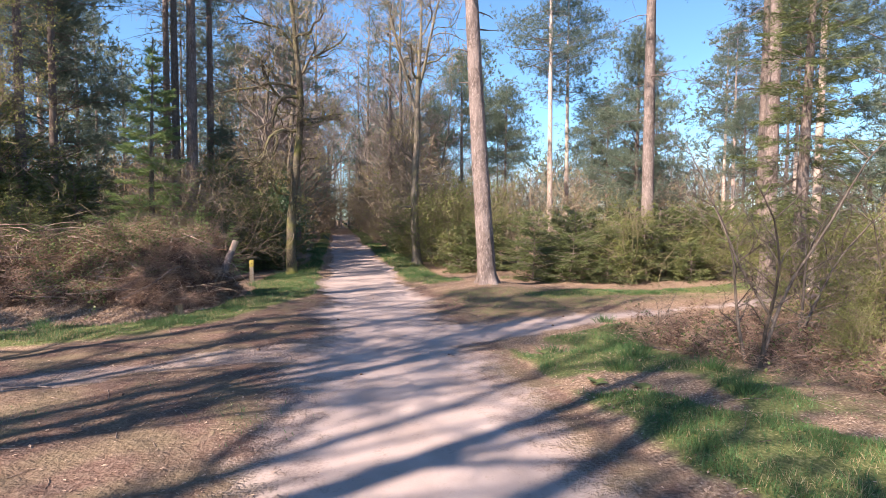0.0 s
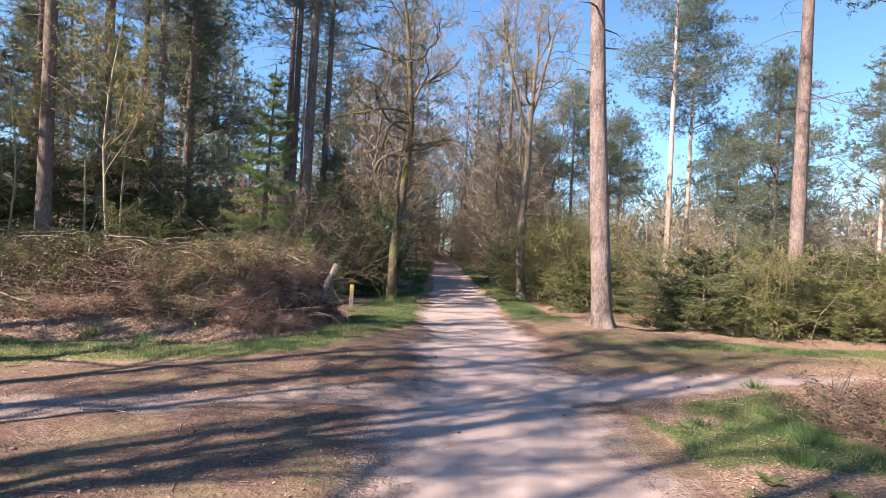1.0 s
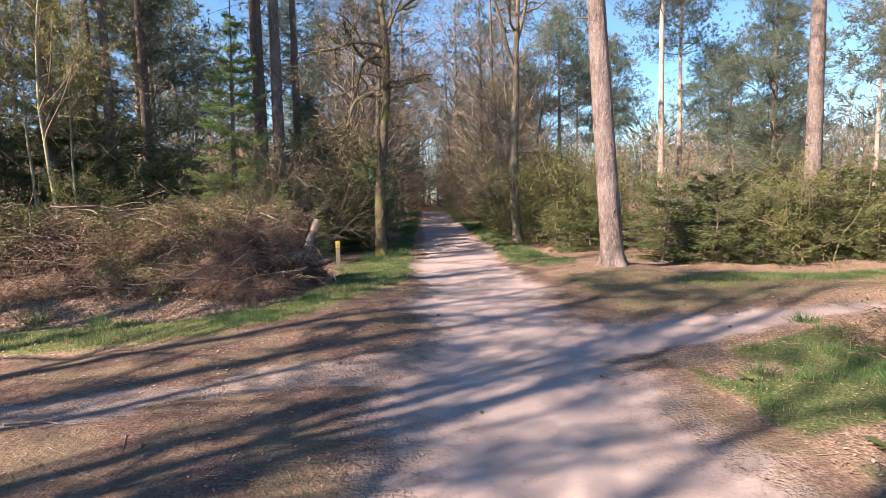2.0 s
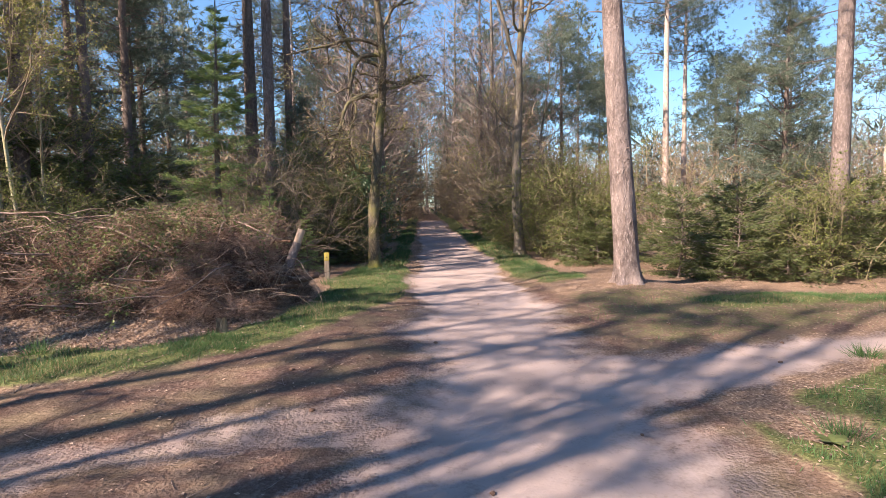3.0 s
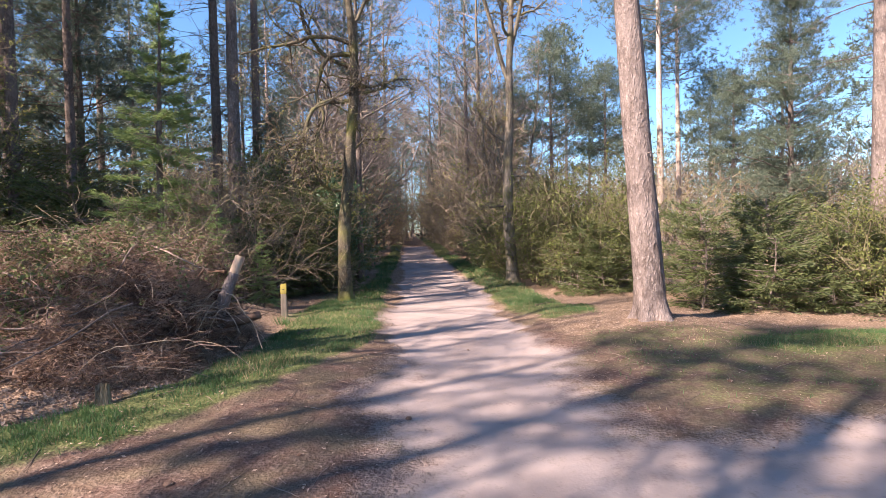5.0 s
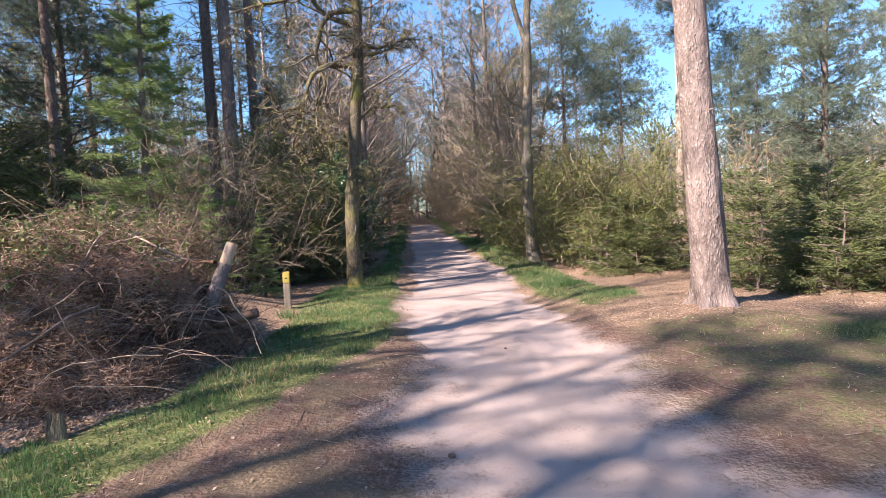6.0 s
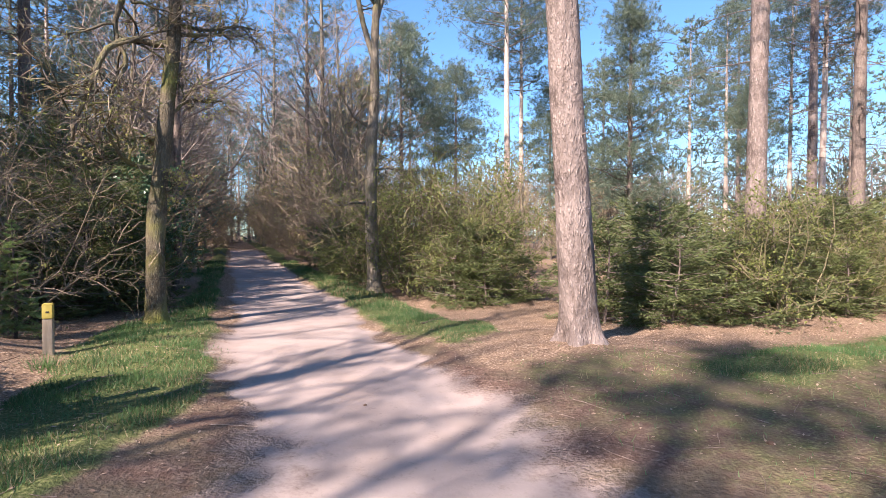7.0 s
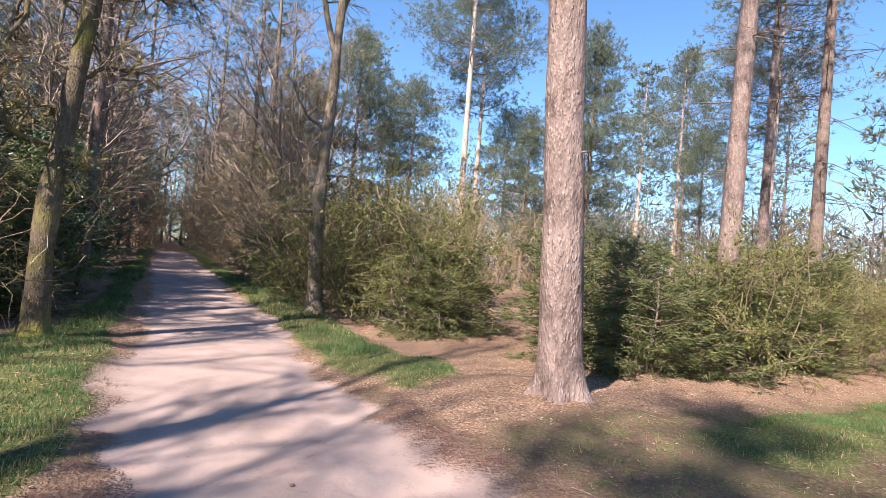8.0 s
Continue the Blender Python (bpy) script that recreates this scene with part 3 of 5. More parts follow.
# Conifers clad to the ground: spruce and the young ones along the paths.
def conifer_meshes(seed, tall, wide, whorls, arms, spray, droop, needle=0.1, width=0.012, bare=0.04, steps=3, taper=1.0, reach=(0.55, 1.15), fan=0.45):
    rng = np.random.default_rng(seed)
    trunk, wood, green = Geo(), Geo(), Geo()
    u = np.linspace(0, 1, 12)
    axis = np.stack([0.05 * np.sin(u * 4 + seed), 0.05 * np.cos(u * 3 + seed), tall * u], -1)
    tube(trunk, axis, 0.014 * tall * (1 - 0.93 * u) + 0.006, 7)
    cs, ds = [], []
    for k in range(whorls):
        w = (k + rng.uniform(0, 0.8)) / whorls
        zc = tall * (bare + (0.97 - bare) * w)
        for _ in range(arms):
            a = rng.uniform(0, 6.28)
            size = wide * ((1 - w) ** taper * 0.95 + 0.05) * rng.uniform(*reach)
            pts = curve_pts((0, 0, zc), (math.cos(a), math.sin(a), 0.3 * w - droop * (1 - w) + rng.normal() * 0.1), size, 5, 0.07, 0.05 * droop + 0.02, rng)
            pts[:, :2] += np.array([np.interp(zc, axis[:, 2], axis[:, 0]), np.interp(zc, axis[:, 2], axis[:, 1])])
            tube(wood, pts, np.linspace(0.006 + 0.006 * size, 0.003, 6), 3)
            out = pts[-1] - pts[0]
            out /= np.linalg.norm(out)
            side = np.cross(out, (0, 0, 1.0))
            m = max(6, int(spray * size))
            q = rng.uniform(0.12, 1, m)
            x = q * 4.999
            i = x.astype(int)
            base = pts[i] + (pts[i + 1] - pts[i]) * (x - i)[:, None]
            s = rng.uniform(-1, 1, m) * (1.08 - q) * size * 0.42
            c = base + side * s[:, None] + out * abs(s)[:, None] * 0.5
            c[:, 2] -= abs(s) * 0.22 * (1 + droop)
            cs.append(c)
            ds.append(out + side * np.sign(s)[:, None] * 0.8 + rng.normal(size=(m, 3)) * 0.1)
    cs, ds = np.concatenate(cs), np.concatenate(ds)
    blades(green, np.repeat(cs, steps, 0) + rng.normal(size=(len(cs) * steps, 3)) * 0.025, np.repeat(ds, steps, 0), needle, width, rng, fan)
    return trunk.mesh("trunk"), wood.mesh("bough_growth"), green.mesh("crown", False)


plant("spruce_tree", conifer_meshes(41, 6.9, 1.75, 21, 6, 74, 0.5, 0.11, 0.015, 0.12, 6, 0.9, (0.5, 1.15), 0.26), (M_PINE_DARK, M_TWIG, M_SPRUCE), TREE_PARTS,
      "fresh green spruce with drooping layered branches behind the brush", "spruce tree", "", (-4.98, 13.4))

young = [plant("young_conifer", conifer_meshes(50 + i, t, w, 12, 6, 36, 0.05, 0.1, 0.017, 0.03, 4, 0.3, (0.3, 1.2)), (M_PINE_DARK, M_PINE_DARK, m), TREE_PARTS,
               "low bushy young conifer with dense dark green sprays", "young conifer", "young conifers", (x, y))
         for i, (t, w, x, y, m) in enumerate([(1.7, 1.15, 5.7, 11.3, M_HEMLOCK), (2.1, 1.4, 7.2, 11.7, M_HEMLOCK), (1.3, 1.05, 4.7, 13.9, M_HEMLOCK)])]
rng = np.random.default_rng(8)
for k, x, y, s in [(0, 4.4, 14.6, 1.0), (2, 5.3, 14.2, 1.25), (1, 3.9, 18.2, 0.8), (0, 6.4, 12.6, 1.2), (1, 8.6, 11.3, 0.85), (2, 6.6, 10.7, 1.1), (0, 9.8, 11.4, 1.25), (1, 11.2, 11.2, 1.1), (2, 10.0, 10.2, 0.9),
                   (2, 8.0, 12.9, 1.6), (0, 12.6, 12.6, 1.2), (1, 14.2, 12.8, 1.0), (2, 3.3, 20.5, 1.3), (0, 3.4, 23.5, 1.1), (1, 3.6, 27, 1.0), (2, -2.2, 15.5, 1.5), (0, -2.1, 18.9, 1.5), (1, -2.7, 16.4, 1.3),
                   (0, 8.9, 10.7, 1.0), (2, 7.8, 10.7, 1.1), (0, 10.6, 12.2, 1.3), (1, -7.6, 14.8, 1.5), (1, -9.4, 14.8, 2.0), (1, -11.8, 14.4, 1.9), (1, -14, 13.6, 2.0), (1, -16.4, 13, 2.1), (1, -18.5, 11.6, 2.0), (2, -8.6, 13.8, 1.6), (1, -10.6, 13.2, 1.2), (0, -12.8, 13.4, 1.4), (2, -15, 12, 1.8), (1, -7.6, 16.2, 1.4), (0, -2.3, 25, 1.4), (1, -3.4, 16.8, 1.1), (2, -3.0, 14.7, 1.2), (0, -3.9, 14.4, 0.9), (1, 10.4, 14.5, 1.1), (0, 17, 14, 1.2), (1, 19, 15, 1.3), (1, -3.2, 18.2, 1.9), (1, -3.3, 20.6, 1.9), (0, -3.3, 23.2, 2.0), (1, -3.4, 26.4, 2.0), (0, -3.4, 30.5, 2.1)]:
    copy_at(young[k], x, y, rng.uniform(0, 360), s)


# Pines of the wood: a few kinds, planted many times.
NEAR = [
    ((61, 19.0, 0.18, 0.55, 3.1, 56, 34, 0.165, 0.026, 12, 9, 60), M_PINE_DARK, "tall dark pine with high bushy crown in the wood"),
    ((62, 19.5, 0.2, 0.56, 3.3, 56, 34, 0.165, 0.026, 12, 9, 24), M_PINE, "tall grey-brown pine with open crown in the wood"),
    ((63, 18.0, 0.16, 0.5, 3.5, 72, 66, 0.15, 0.019, 13, 9, 14, 0.05, 0.26), M_PINE_PALE, "pale-barked pine with sunlit trunk in the wood"),
    ((64, 11.5, 0.15, 0.22, 2.7, 100, 68, 0.15, 0.02, 13, 9, 14, 0.05, 0.24), M_PINE_DARK, "full-crowned dark blue-green conifer in the wood"),
    ((65, 10.5, 0.12, 0.5, 2.3, 60, 56, 0.15, 0.019, 13, 9, 14, 0.05, 0.24), M_PINE_DARK, "half-grown pine with rounded crown in the wood"),
]
PLACES = [
    [(-9.4, 10.6, 1.0), (-13.8, 27.5, 1.0), (-8.26, 26.6, 1.2), (4.0, 35.0, 0.95), (14.5, 12.7, 0.95), (-12, 17, 1.0), (-9.2, 15.2, 0.9), (-9.7, 18.3, 0.9), (-11.4, 18.2, 0.9), (-13.4, 15.6, 0.9), (-6.25, 20.6, 1.05), (-5.0, 20.9, 1.0), (-1.35, 19.2, 0.62)],
    # Last place: an unseen pine, added so its crown shades the crossing.
    [(9.52, 11.6, 1.0), (-5.56, 20.2, 1.2), (18.0, 16.2, 0.9), (-10.5, 14.5, 1.0), (9.8, 7.2, 0.85), (-13.2, -3.3, 1.0)],
    [(14.0, 30.0, 1.25), (16.2, 32.3, 1.08), (-12.6, 23.7, 0.9), (22.3, 18.7, 0.95), (11.8, 7.9, 0.7), (-6.8, 29.8, 0.8), (21.8, 22.8, 0.7), (25, 22, 0.8)],
    [(15.4, 22.0, 1.0), (17.7, 29.4, 0.85), (-10.6, 20.4, 1.0), (12.4, 5.6, 0.9), (-15, 17.5, 0.9), (-4.4, 20.6, 0.5)],
    # The last one stands out of view behind the start, added to shade near grass.
    [(8.3, 31.0, 1.2), (10.9, 30, 1.0), (6.6, 33.5, 1.0), (17.6, 31.4, 1.0), (20.5, 20.5, 0.75), (13.2, 39, 1.0), (-2.2, -5.6, 0.68)],
]
for (args, mat, label), spots in zip(NEAR, PLACES):
    first = None
    for k, (x, y, s) in enumerate(spots):
        if first is None:
            first = plant("pine_tree", pine_meshes(*args), (mat, M_PINE_DARK, M_NEEDLE), TREE_PARTS, label, "pine tree", "pines of the wood", (x, y), 40, s, (0, -2.0 if mat is M_PINE else -0.5))
        else:
            copy_at(first, x, y, 37 + 71 * k, s)

FAR = [plant("pine_tree", pine_meshes(71 + i, t, r, c, w, 40, 12, 0.36, 0.075, 7, 6, 4, 0.05, 0.3), (m, M_PINE_DARK, M_NEEDLE_FAR), TREE_PARTS,
             "distant pine with thin bare trunk and blue-green crown", "pine tree", "far pines", p)
       for i, (t, r, c, w, m, p) in enumerate([(17, 0.15, 0.45, 2.9, M_PINE_DARK, (-15, 33)), (18, 0.16, 0.5, 3.0, M_PINE, (-21, 28)), (14, 0.14, 0.25, 2.9, M_PINE_DARK, (-6.5, 38)), (15, 0.14, 0.45, 2.6, M_PINE_PALE, (27, 30))])]
rng = np.random.default_rng(9)
taken = [(o.location.x, o.location.y) for o in bpy.data.objects if o.name.startswith(("pine_tree", "oak_tree"))]


def free_spot(lo, hi, gap, tries=40):
    for _ in range(tries):
        x, y = rng.uniform(lo[0], hi[0]), rng.uniform(lo[1], hi[1])
        if -3.0 - 0.01 * y < x < 4.6 and y < 50:
            continue
        if all((x - a) ** 2 + (y - b) ** 2 > gap * gap for a, b in taken):
            taken.append((x, y))
            return x, y
    return None


for lo, hi, count, gap in [((-34, 18), (-4, 50), 15, 3.0), ((-30, 50), (-3, 95), 18, 3.5), ((5, 44), (14, 90), 12, 4.0), ((26, 8), (45, 40), 9, 5.5), ((4, 52), (9, 80), 6, 2.4), ((-9, 52), (-3, 80), 6, 2.4), ((-9, 84), (-2, 105), 4, 2.5), ((4, 84), (11, 105), 4, 2.5), ((-38, 8), (-24, 18), 6, 3.0)]:
    for _ in range(count):
        if (at := free_spot(lo, hi, gap)):
            copy_at(FAR[rng.integers(0, 4)], *at, rng.uniform(0, 360), rng.uniform(0.8, 1.1))


for x, y, s in [(-1.5, 50, 0.62), (4.4, 50.5, 0.6), (4.6, 38, 0.5), (-3.4, 46, 0.7), (5, 58, 0.75), (-3, 70, 0.75), (4.0, 96, 0.8), (-3.4, 95, 0.8), (-17.7, 21.8, 1.0), (6.4, 39, 0.7),
                # This row is out of view, added on the left to shade the wood's edge.
                (-14.8, 3.6, 0.8), (-16.5, 6.2, 0.8), (-17.5, 8.6, 1.2), (-15.4, 10.2, 1.15), (-13.6, 0.6, 0.7), (-15.5, 12.2, 1.1), (-17.5, 11.0, 1.15), (-19.5, 9.0, 1.0),
                (-2.9, 27.0, 0.3), (-2.9, 35.6, 0.4), (-3, 42, 0.45), (-3, 50, 0.7), (-3, 54.5, 0.7), (-3, 62, 0.75), (-3, 77, 0.8), (4.8, 66, 0.7), (4.8, 78, 0.7), (4.7, 49, 0.6)]:
    copy_at(FAR[2], x, y, 47 * x, s)


# High crowns that close the far end of the path.
for x, y, s in [(0.2, 74, 1.0), (2.3, 78, 1.0), (1.2, 84, 1.05), (-0.6, 66, 0.95)]:
    copy_at(FAR[1], x, y, 53 * x, s)


# Bare broadleaf saplings, birches and shrubs.
def shrub_meshes(seed, tall, spread, stems, kids, buds, size, thick=0.014, lift=0.03, fine=10, twig_width=0.011):
    rng = np.random.default_rng(seed)
    stem, twig, bud = Geo(), Geo(), Geo()
    spec = [(6, 0.13, lift, kids, 45, 0.55, 4), (6, 0.26, lift * 0.7, fine, 48, 0.55, 3), (3, 0.34, 0.0, 0, 0, 0, 3)]
    tips = []
    for k in range(stems):
        a, tilt = rng.uniform(0, 6.28), rng.uniform(0.1, 1.0) * spread
        p = (math.cos(a) * 0.12 * stems ** 0.5, math.sin(a) * 0.12 * stems ** 0.5, 0)
        pts = curve_pts(p, (math.cos(a) * tilt, math.sin(a) * tilt, 1), tall * rng.uniform(0.65, 1.05), 7, 0.19, 0.0, rng)
        tube(stem, pts, thick * np.linspace(1.2, 0.3, 8), 5)
        for c in range(kids + 3):
            i = rng.integers(1, 7)
            ax = pts[i + 1] - pts[i]
            ax /= np.linalg.norm(ax)
            side = np.cross(ax, rng.normal(size=3))
            side /= np.linalg.norm(side)
            grow(twig, pts[i], ax * 0.6 + side * 0.8, tall * 0.36 * rng.uniform(0.5, 1.1), thick * 0.34, 1, spec, rng, tips)
    ribbons(twig, tips, twig_width, rng)
    leaves(bud, along(tips, buds, rng, 0.03), size, rng)
    return stem.mesh("stem_growth"), twig.mesh("twig_growth"), bud.mesh("bud_growth", False)


SHRUB_PARTS = ("stem_growth", "twig_growth", "bud_growth")
shrubs = [
    plant("shrub", shrub_meshes(81, 3.5, 1.0, 14, 8, 2200, 0.022, 0.013, -0.05, 13, 0.011), (M_TWIG_GREY, M_TWIG_GREY, M_BUD), SHRUB_PARTS, "tangled leafless brown shrub with arching twigs", "shrub", "bare shrubs", (-3.5, 12.9), 0, 1.05),
    plant("shrub", shrub_meshes(82, 3.3, 0.55, 15, 7, 7600, 0.031, 0.014, 0.03, 8), (M_TWIG_OLIVE, M_TWIG_OLIVE, M_BUSH), SHRUB_PARTS, "rounded olive-green shrub coming into leaf", "shrub", "budding shrubs", (4.3, 15.9), 0, 1.2),
    plant("shrub", shrub_meshes(83, 2.6, 0.5, 14, 6, 6000, 0.03, 0.013), (M_TWIG_OLIVE, M_TWIG_OLIVE, M_BUSH), SHRUB_PARTS, "low twiggy shrub with a few yellow-green buds", "shrub", "budding shrubs", (8.6, 10.4)),
    plant("shrub", shrub_meshes(84, 4.6, 0.8, 12, 6, 700, 0.045, 0.022, 0.03, 7, 0.024), (M_TWIG, M_TWIG_GREY, M_BUD), SHRUB_PARTS, "distant bare brown shrub beside the path", "shrub", "bare shrubs", (3.9, 25.0)),
]
for k, x, y, s in [(0, -5.0, 15.6, 1.0), (0, -4.2, 13.9, 1.0), (0, -3.0, 17.2, 0.8), (0, -4.6, 12.4, 0.7), (0, -3.8, 23, 0.7), (0, -4.0, 28, 0.75), (0, -4.0, 34, 0.8), (0, -4.0, 41, 0.9),
                   (1, 4.9, 16.6, 1.3), (1, 5.0, 15.2, 0.85), (1, 3.9, 19.2, 1.1), (0, 3.9, 21.6, 1.0), (0, 4.1, 29.5, 1.2), (1, 5.6, 18.9, 1.0), (0, 4.4, 36, 1.3), (0, 4.6, 43, 1.4), (2, 10.6, 10.6, 0.7),
                   (2, 12.0, 11.0, 1.0), (1, 13.4, 11.6, 0.7), (0, 9, 20, 0.7), (0, 13, 19, 0.65), (1, 16.2, 12.4, 0.8), (2, -6.6, 9.2, 0.8), (2, -6.9, 8.4, 0.5),
                   (0, 4.4, 51, 1.5), (0, -3.2, 50, 1.4), (0, -3, 60, 1.5), (0, 4.6, 60, 1.6), (0, -2.6, 72, 1.6), (0, 4.8, 70, 1.7), (0, -0.6, 49, 0.5), (0, 3.4, 48, 0.7), (0, -2, 48.5, 0.7), (0, 4.5, 86, 1.5), (0, -2, 86, 1.4), (0, -0.8, 92, 0.8), (0, 1.1, 95, 0.9), (0, 2.6, 93, 0.8),
                   (1, 8.6, 4.6, 0.75), (1, 9.4, 3.6, 0.8), (2, 7.4, 2.6, 0.5), (2, 6.3, 1.9, 0.35), (2, 8.6, 3.4, 0.5), (1, 10.5, 5.0, 0.8), (1, 12.0, 9.0, 0.8), (2, 6.8, 1.0, 0.3), (1, 13.5, 4.0, 1.0), (0, 11, 24, 1.0), (0, 16, 25, 0.9), (0, 20, 33, 1.2), (0, 12, 33, 1.1), (0, 8, 29, 1.0), (0, 24, 28, 1.1),
                   (0, -4.6, 20.5, 1.1), (0, -5, 25, 1.2), (0, -5, 31, 1.3), (0, 6, 32, 1.2), (0, 6.5, 40, 1.4), (0, 18, 40, 1.4), (0, 26, 38, 1.4),
                   (0, -14, 26, 1.4), (0, -9, 29, 1.4), (0, -18, 29, 1.5), (0, -7, 33, 1.4), (0, -12, 34, 1.5)]:
    copy_at(shrubs[3 if k == 0 and (y > 19.4 or x < -12.5) else k], x, y, rng.uniform(0, 360), s)
for y in range(26, 84, 4):
    for x in (-3.1, 4.3) if y < 48 else (-2.6 + 0.3 * (y % 3), 4.2):
        copy_at(shrubs[3], x + rng.normal() * 0.4 - 0.8 * (x < -3), y + rng.uniform(-1, 1), rng.uniform(0, 360), rng.uniform(0.75, 1.15) * (0.85 + 0.006 * y) * (0.62 if x < -3 else 1.0))


def bare_tree_meshes(seed, tall, radius, limbs, buds, size, fine=8, twig_width=0.014, rise=0.75, angle=48, low=0.25, kids=7):
    rng = np.random.default_rng(seed)
    trunk, twigs, bud = Geo(), Geo(), Geo()
    pts = curve_pts((0, 0, 0), (rng.normal() * 0.05, rng.normal() * 0.05, 1), tall, 14, 0.05, 0.03, rng)
    rad = radius * np.linspace(1.1, 0.12, 15)
    tube(trunk, pts, rad, 8)
    spec = [(6, 0.13, 0.03, kids, angle, 0.5, 4), (4, 0.16, 0.02, fine, angle, 0.6, 3), (2, 0.2, 0.0, 0, 0, 0, 3)]
    tips = []
    for k in range(limbs):
        v = low + (0.97 - low) * (k + rng.uniform(0, 0.8)) / limbs
        i = min(int(v * 14), 13)
        a = k * 2.4 + rng.normal() * 0.4
        grow(twigs, pts[i], (math.cos(a), math.sin(a), rise), tall * 0.3 * (1.2 - v), rad[i] * 0.5, 0, spec, rng, tips)
    ribbons(twigs, tips, twig_width, rng)
    leaves(bud, along(tips, buds, rng, 0.03), size, rng)
    return trunk.mesh("trunk"), twigs.mesh("twig_growth"), bud.mesh("bud_growth", False)


birch = plant("birch_tree", bare_tree_meshes(91, 9.0, 0.04, 30, 6000, 0.032, 7, 0.008, 0.75, 48, 0.3), (M_BIRCH, M_TWIG, M_BUD), BARE_PARTS, "slim young birch with pale trunk and opening buds", "birch tree", "young birches", (-7.7, 10.4))
copy_at(birch, -9.9, 13.0, 80, 0.95)
copy_at(birch, -8.9, 12.9, 300, 0.85)
copy_at(birch, -11.6, 12.2, 200, 0.8)
bare = plant("bare_tree", bare_tree_meshes(92, 10, 0.11, 19, 400, 0.035, 5, 0.024), (M_OAK_GREY, M_TWIG_GREY, M_BUD), BARE_PARTS, "leafless broadleaf tree with fine grey twigs", "broadleaf tree", "bare broadleaf trees", (-3.4, 31))
for x, y, s in [(-3.6, 37, 1.0), (5.0, 27, 0.85), (5.2, 33, 1.0), (-3.2, 43, 1.1), (5.0, 40, 1.1), (5, 47, 1.1), (-3, 50, 1.1), (5, 55, 1.2), (-3, 57, 1.2), (5, 63, 1.2), (-3, 65, 1.2), (-2, 74, 1.2), (4.5, 73, 1.2), (-1, 91, 1.2), (2.6, 94, 1.3), (5, 91, 1.1),
                (18, 36, 0.75), (21, 34, 0.7), (24, 33, 0.75), (27, 30, 0.7), (30, 26, 0.7), (15, 38, 0.8), (28, 22, 0.65), (31, 18, 0.6), (33, 24, 0.7), (26, 36, 0.8), (35, 14, 0.6), (12, 42, 0.9), (16, 50, 0.9), (22, 44, 0.8), (28, 52, 1.0), (10, 55, 1.1), (20, 60, 1.0), (32, 40, 0.9), (1.0, 99, 1.2), (-6, 35, 1.1), (8, 46, 1.0), (-4, 33, 0.9),
                (4.8, 23.5, 0.8), (4.7, 30, 1.0), (4.6, 36.5, 1.1), (4.4, 44, 1.1), (0.9, 89, 1.2), (-4, 80, 1.2), (6, 80, 1.2)]:
    copy_at(bare, x, y, rng.uniform(0, 360), s)
high = plant("bare_tree", bare_tree_meshes(94, 13.5, 0.12, 26, 300, 0.035, 7, 0.02), (M_OAK_GREY, M_TWIG_PALE, M_BUD), BARE_PARTS, "tall leafless broadleaf tree with a haze of fine twigs", "broadleaf tree", "bare broadleaf trees", (-3.6, 27.2))
for x, y, s in [(-2.7, 32, 1.0), (4.9, 28.5, 0.9), (-2.6, 38, 1.05), (5.3, 34, 1.0), (5.0, 42, 1.05), (-3.0, 46, 1.1), (5.2, 52, 1.1), (-3, 56, 1.1), (5.2, 62, 1.15), (-2.8, 66, 1.15), (1.2, 92, 1.2), (6.6, 30, 0.9), (-2.2, 27, 1.35), (-2.6, 33.5, 1.45), (4.6, 33, 1.4), (-1.5, 52, 1.8), (2.9, 57, 1.5), (-0.4, 60, 1.3), (3.6, 53, 1.8), (-4.4, 36, 1.4)]:
    copy_at(high, x, y, rng.uniform(0, 360), s)
# Unseen tall bare trees behind the walker, placed so trunks and limbs shade the crossing.
tall_bare = plant("bare_tree", bare_tree_meshes(93, 19, 0.15, 17, 200, 0.05, 6, 0.019, 1.7, 36, 0.36, 5), (M_OAK_GREY, M_TWIG_GREY, M_BUD), BARE_PARTS, "unseen tall leafless broadleaf tree with steep limbs beside the crossing", "broadleaf tree", "bare broadleaf trees", (-8.5, -4.67))
for x, y, s in [(-9.0, -6.6, 1.0), (-10.4, -4.3, 0.95), (-11.4, -1.9, 1.0), (-10.0, 0.67, 0.8), (-9.5, 2.8, 0.8), (-11.2, 3.7, 0.95), (-12.4, 4.4, 1.05), (-14.0, 8.0, 1.0), (-13.5, -11.5, 1.1), (-5.5, -6.5, 0.6), (-12.6, -6.2, 1.0), (-12.0, -4.6, 1.0), (-7.6, -2.6, 0.65), (-8.6, -1.7, 0.65), (7, -8, 1.0), (13, -4, 1.0), (0, -17, 1.0)]:
    copy_at(tall_bare, x, y, rng.uniform(0, 360), s)


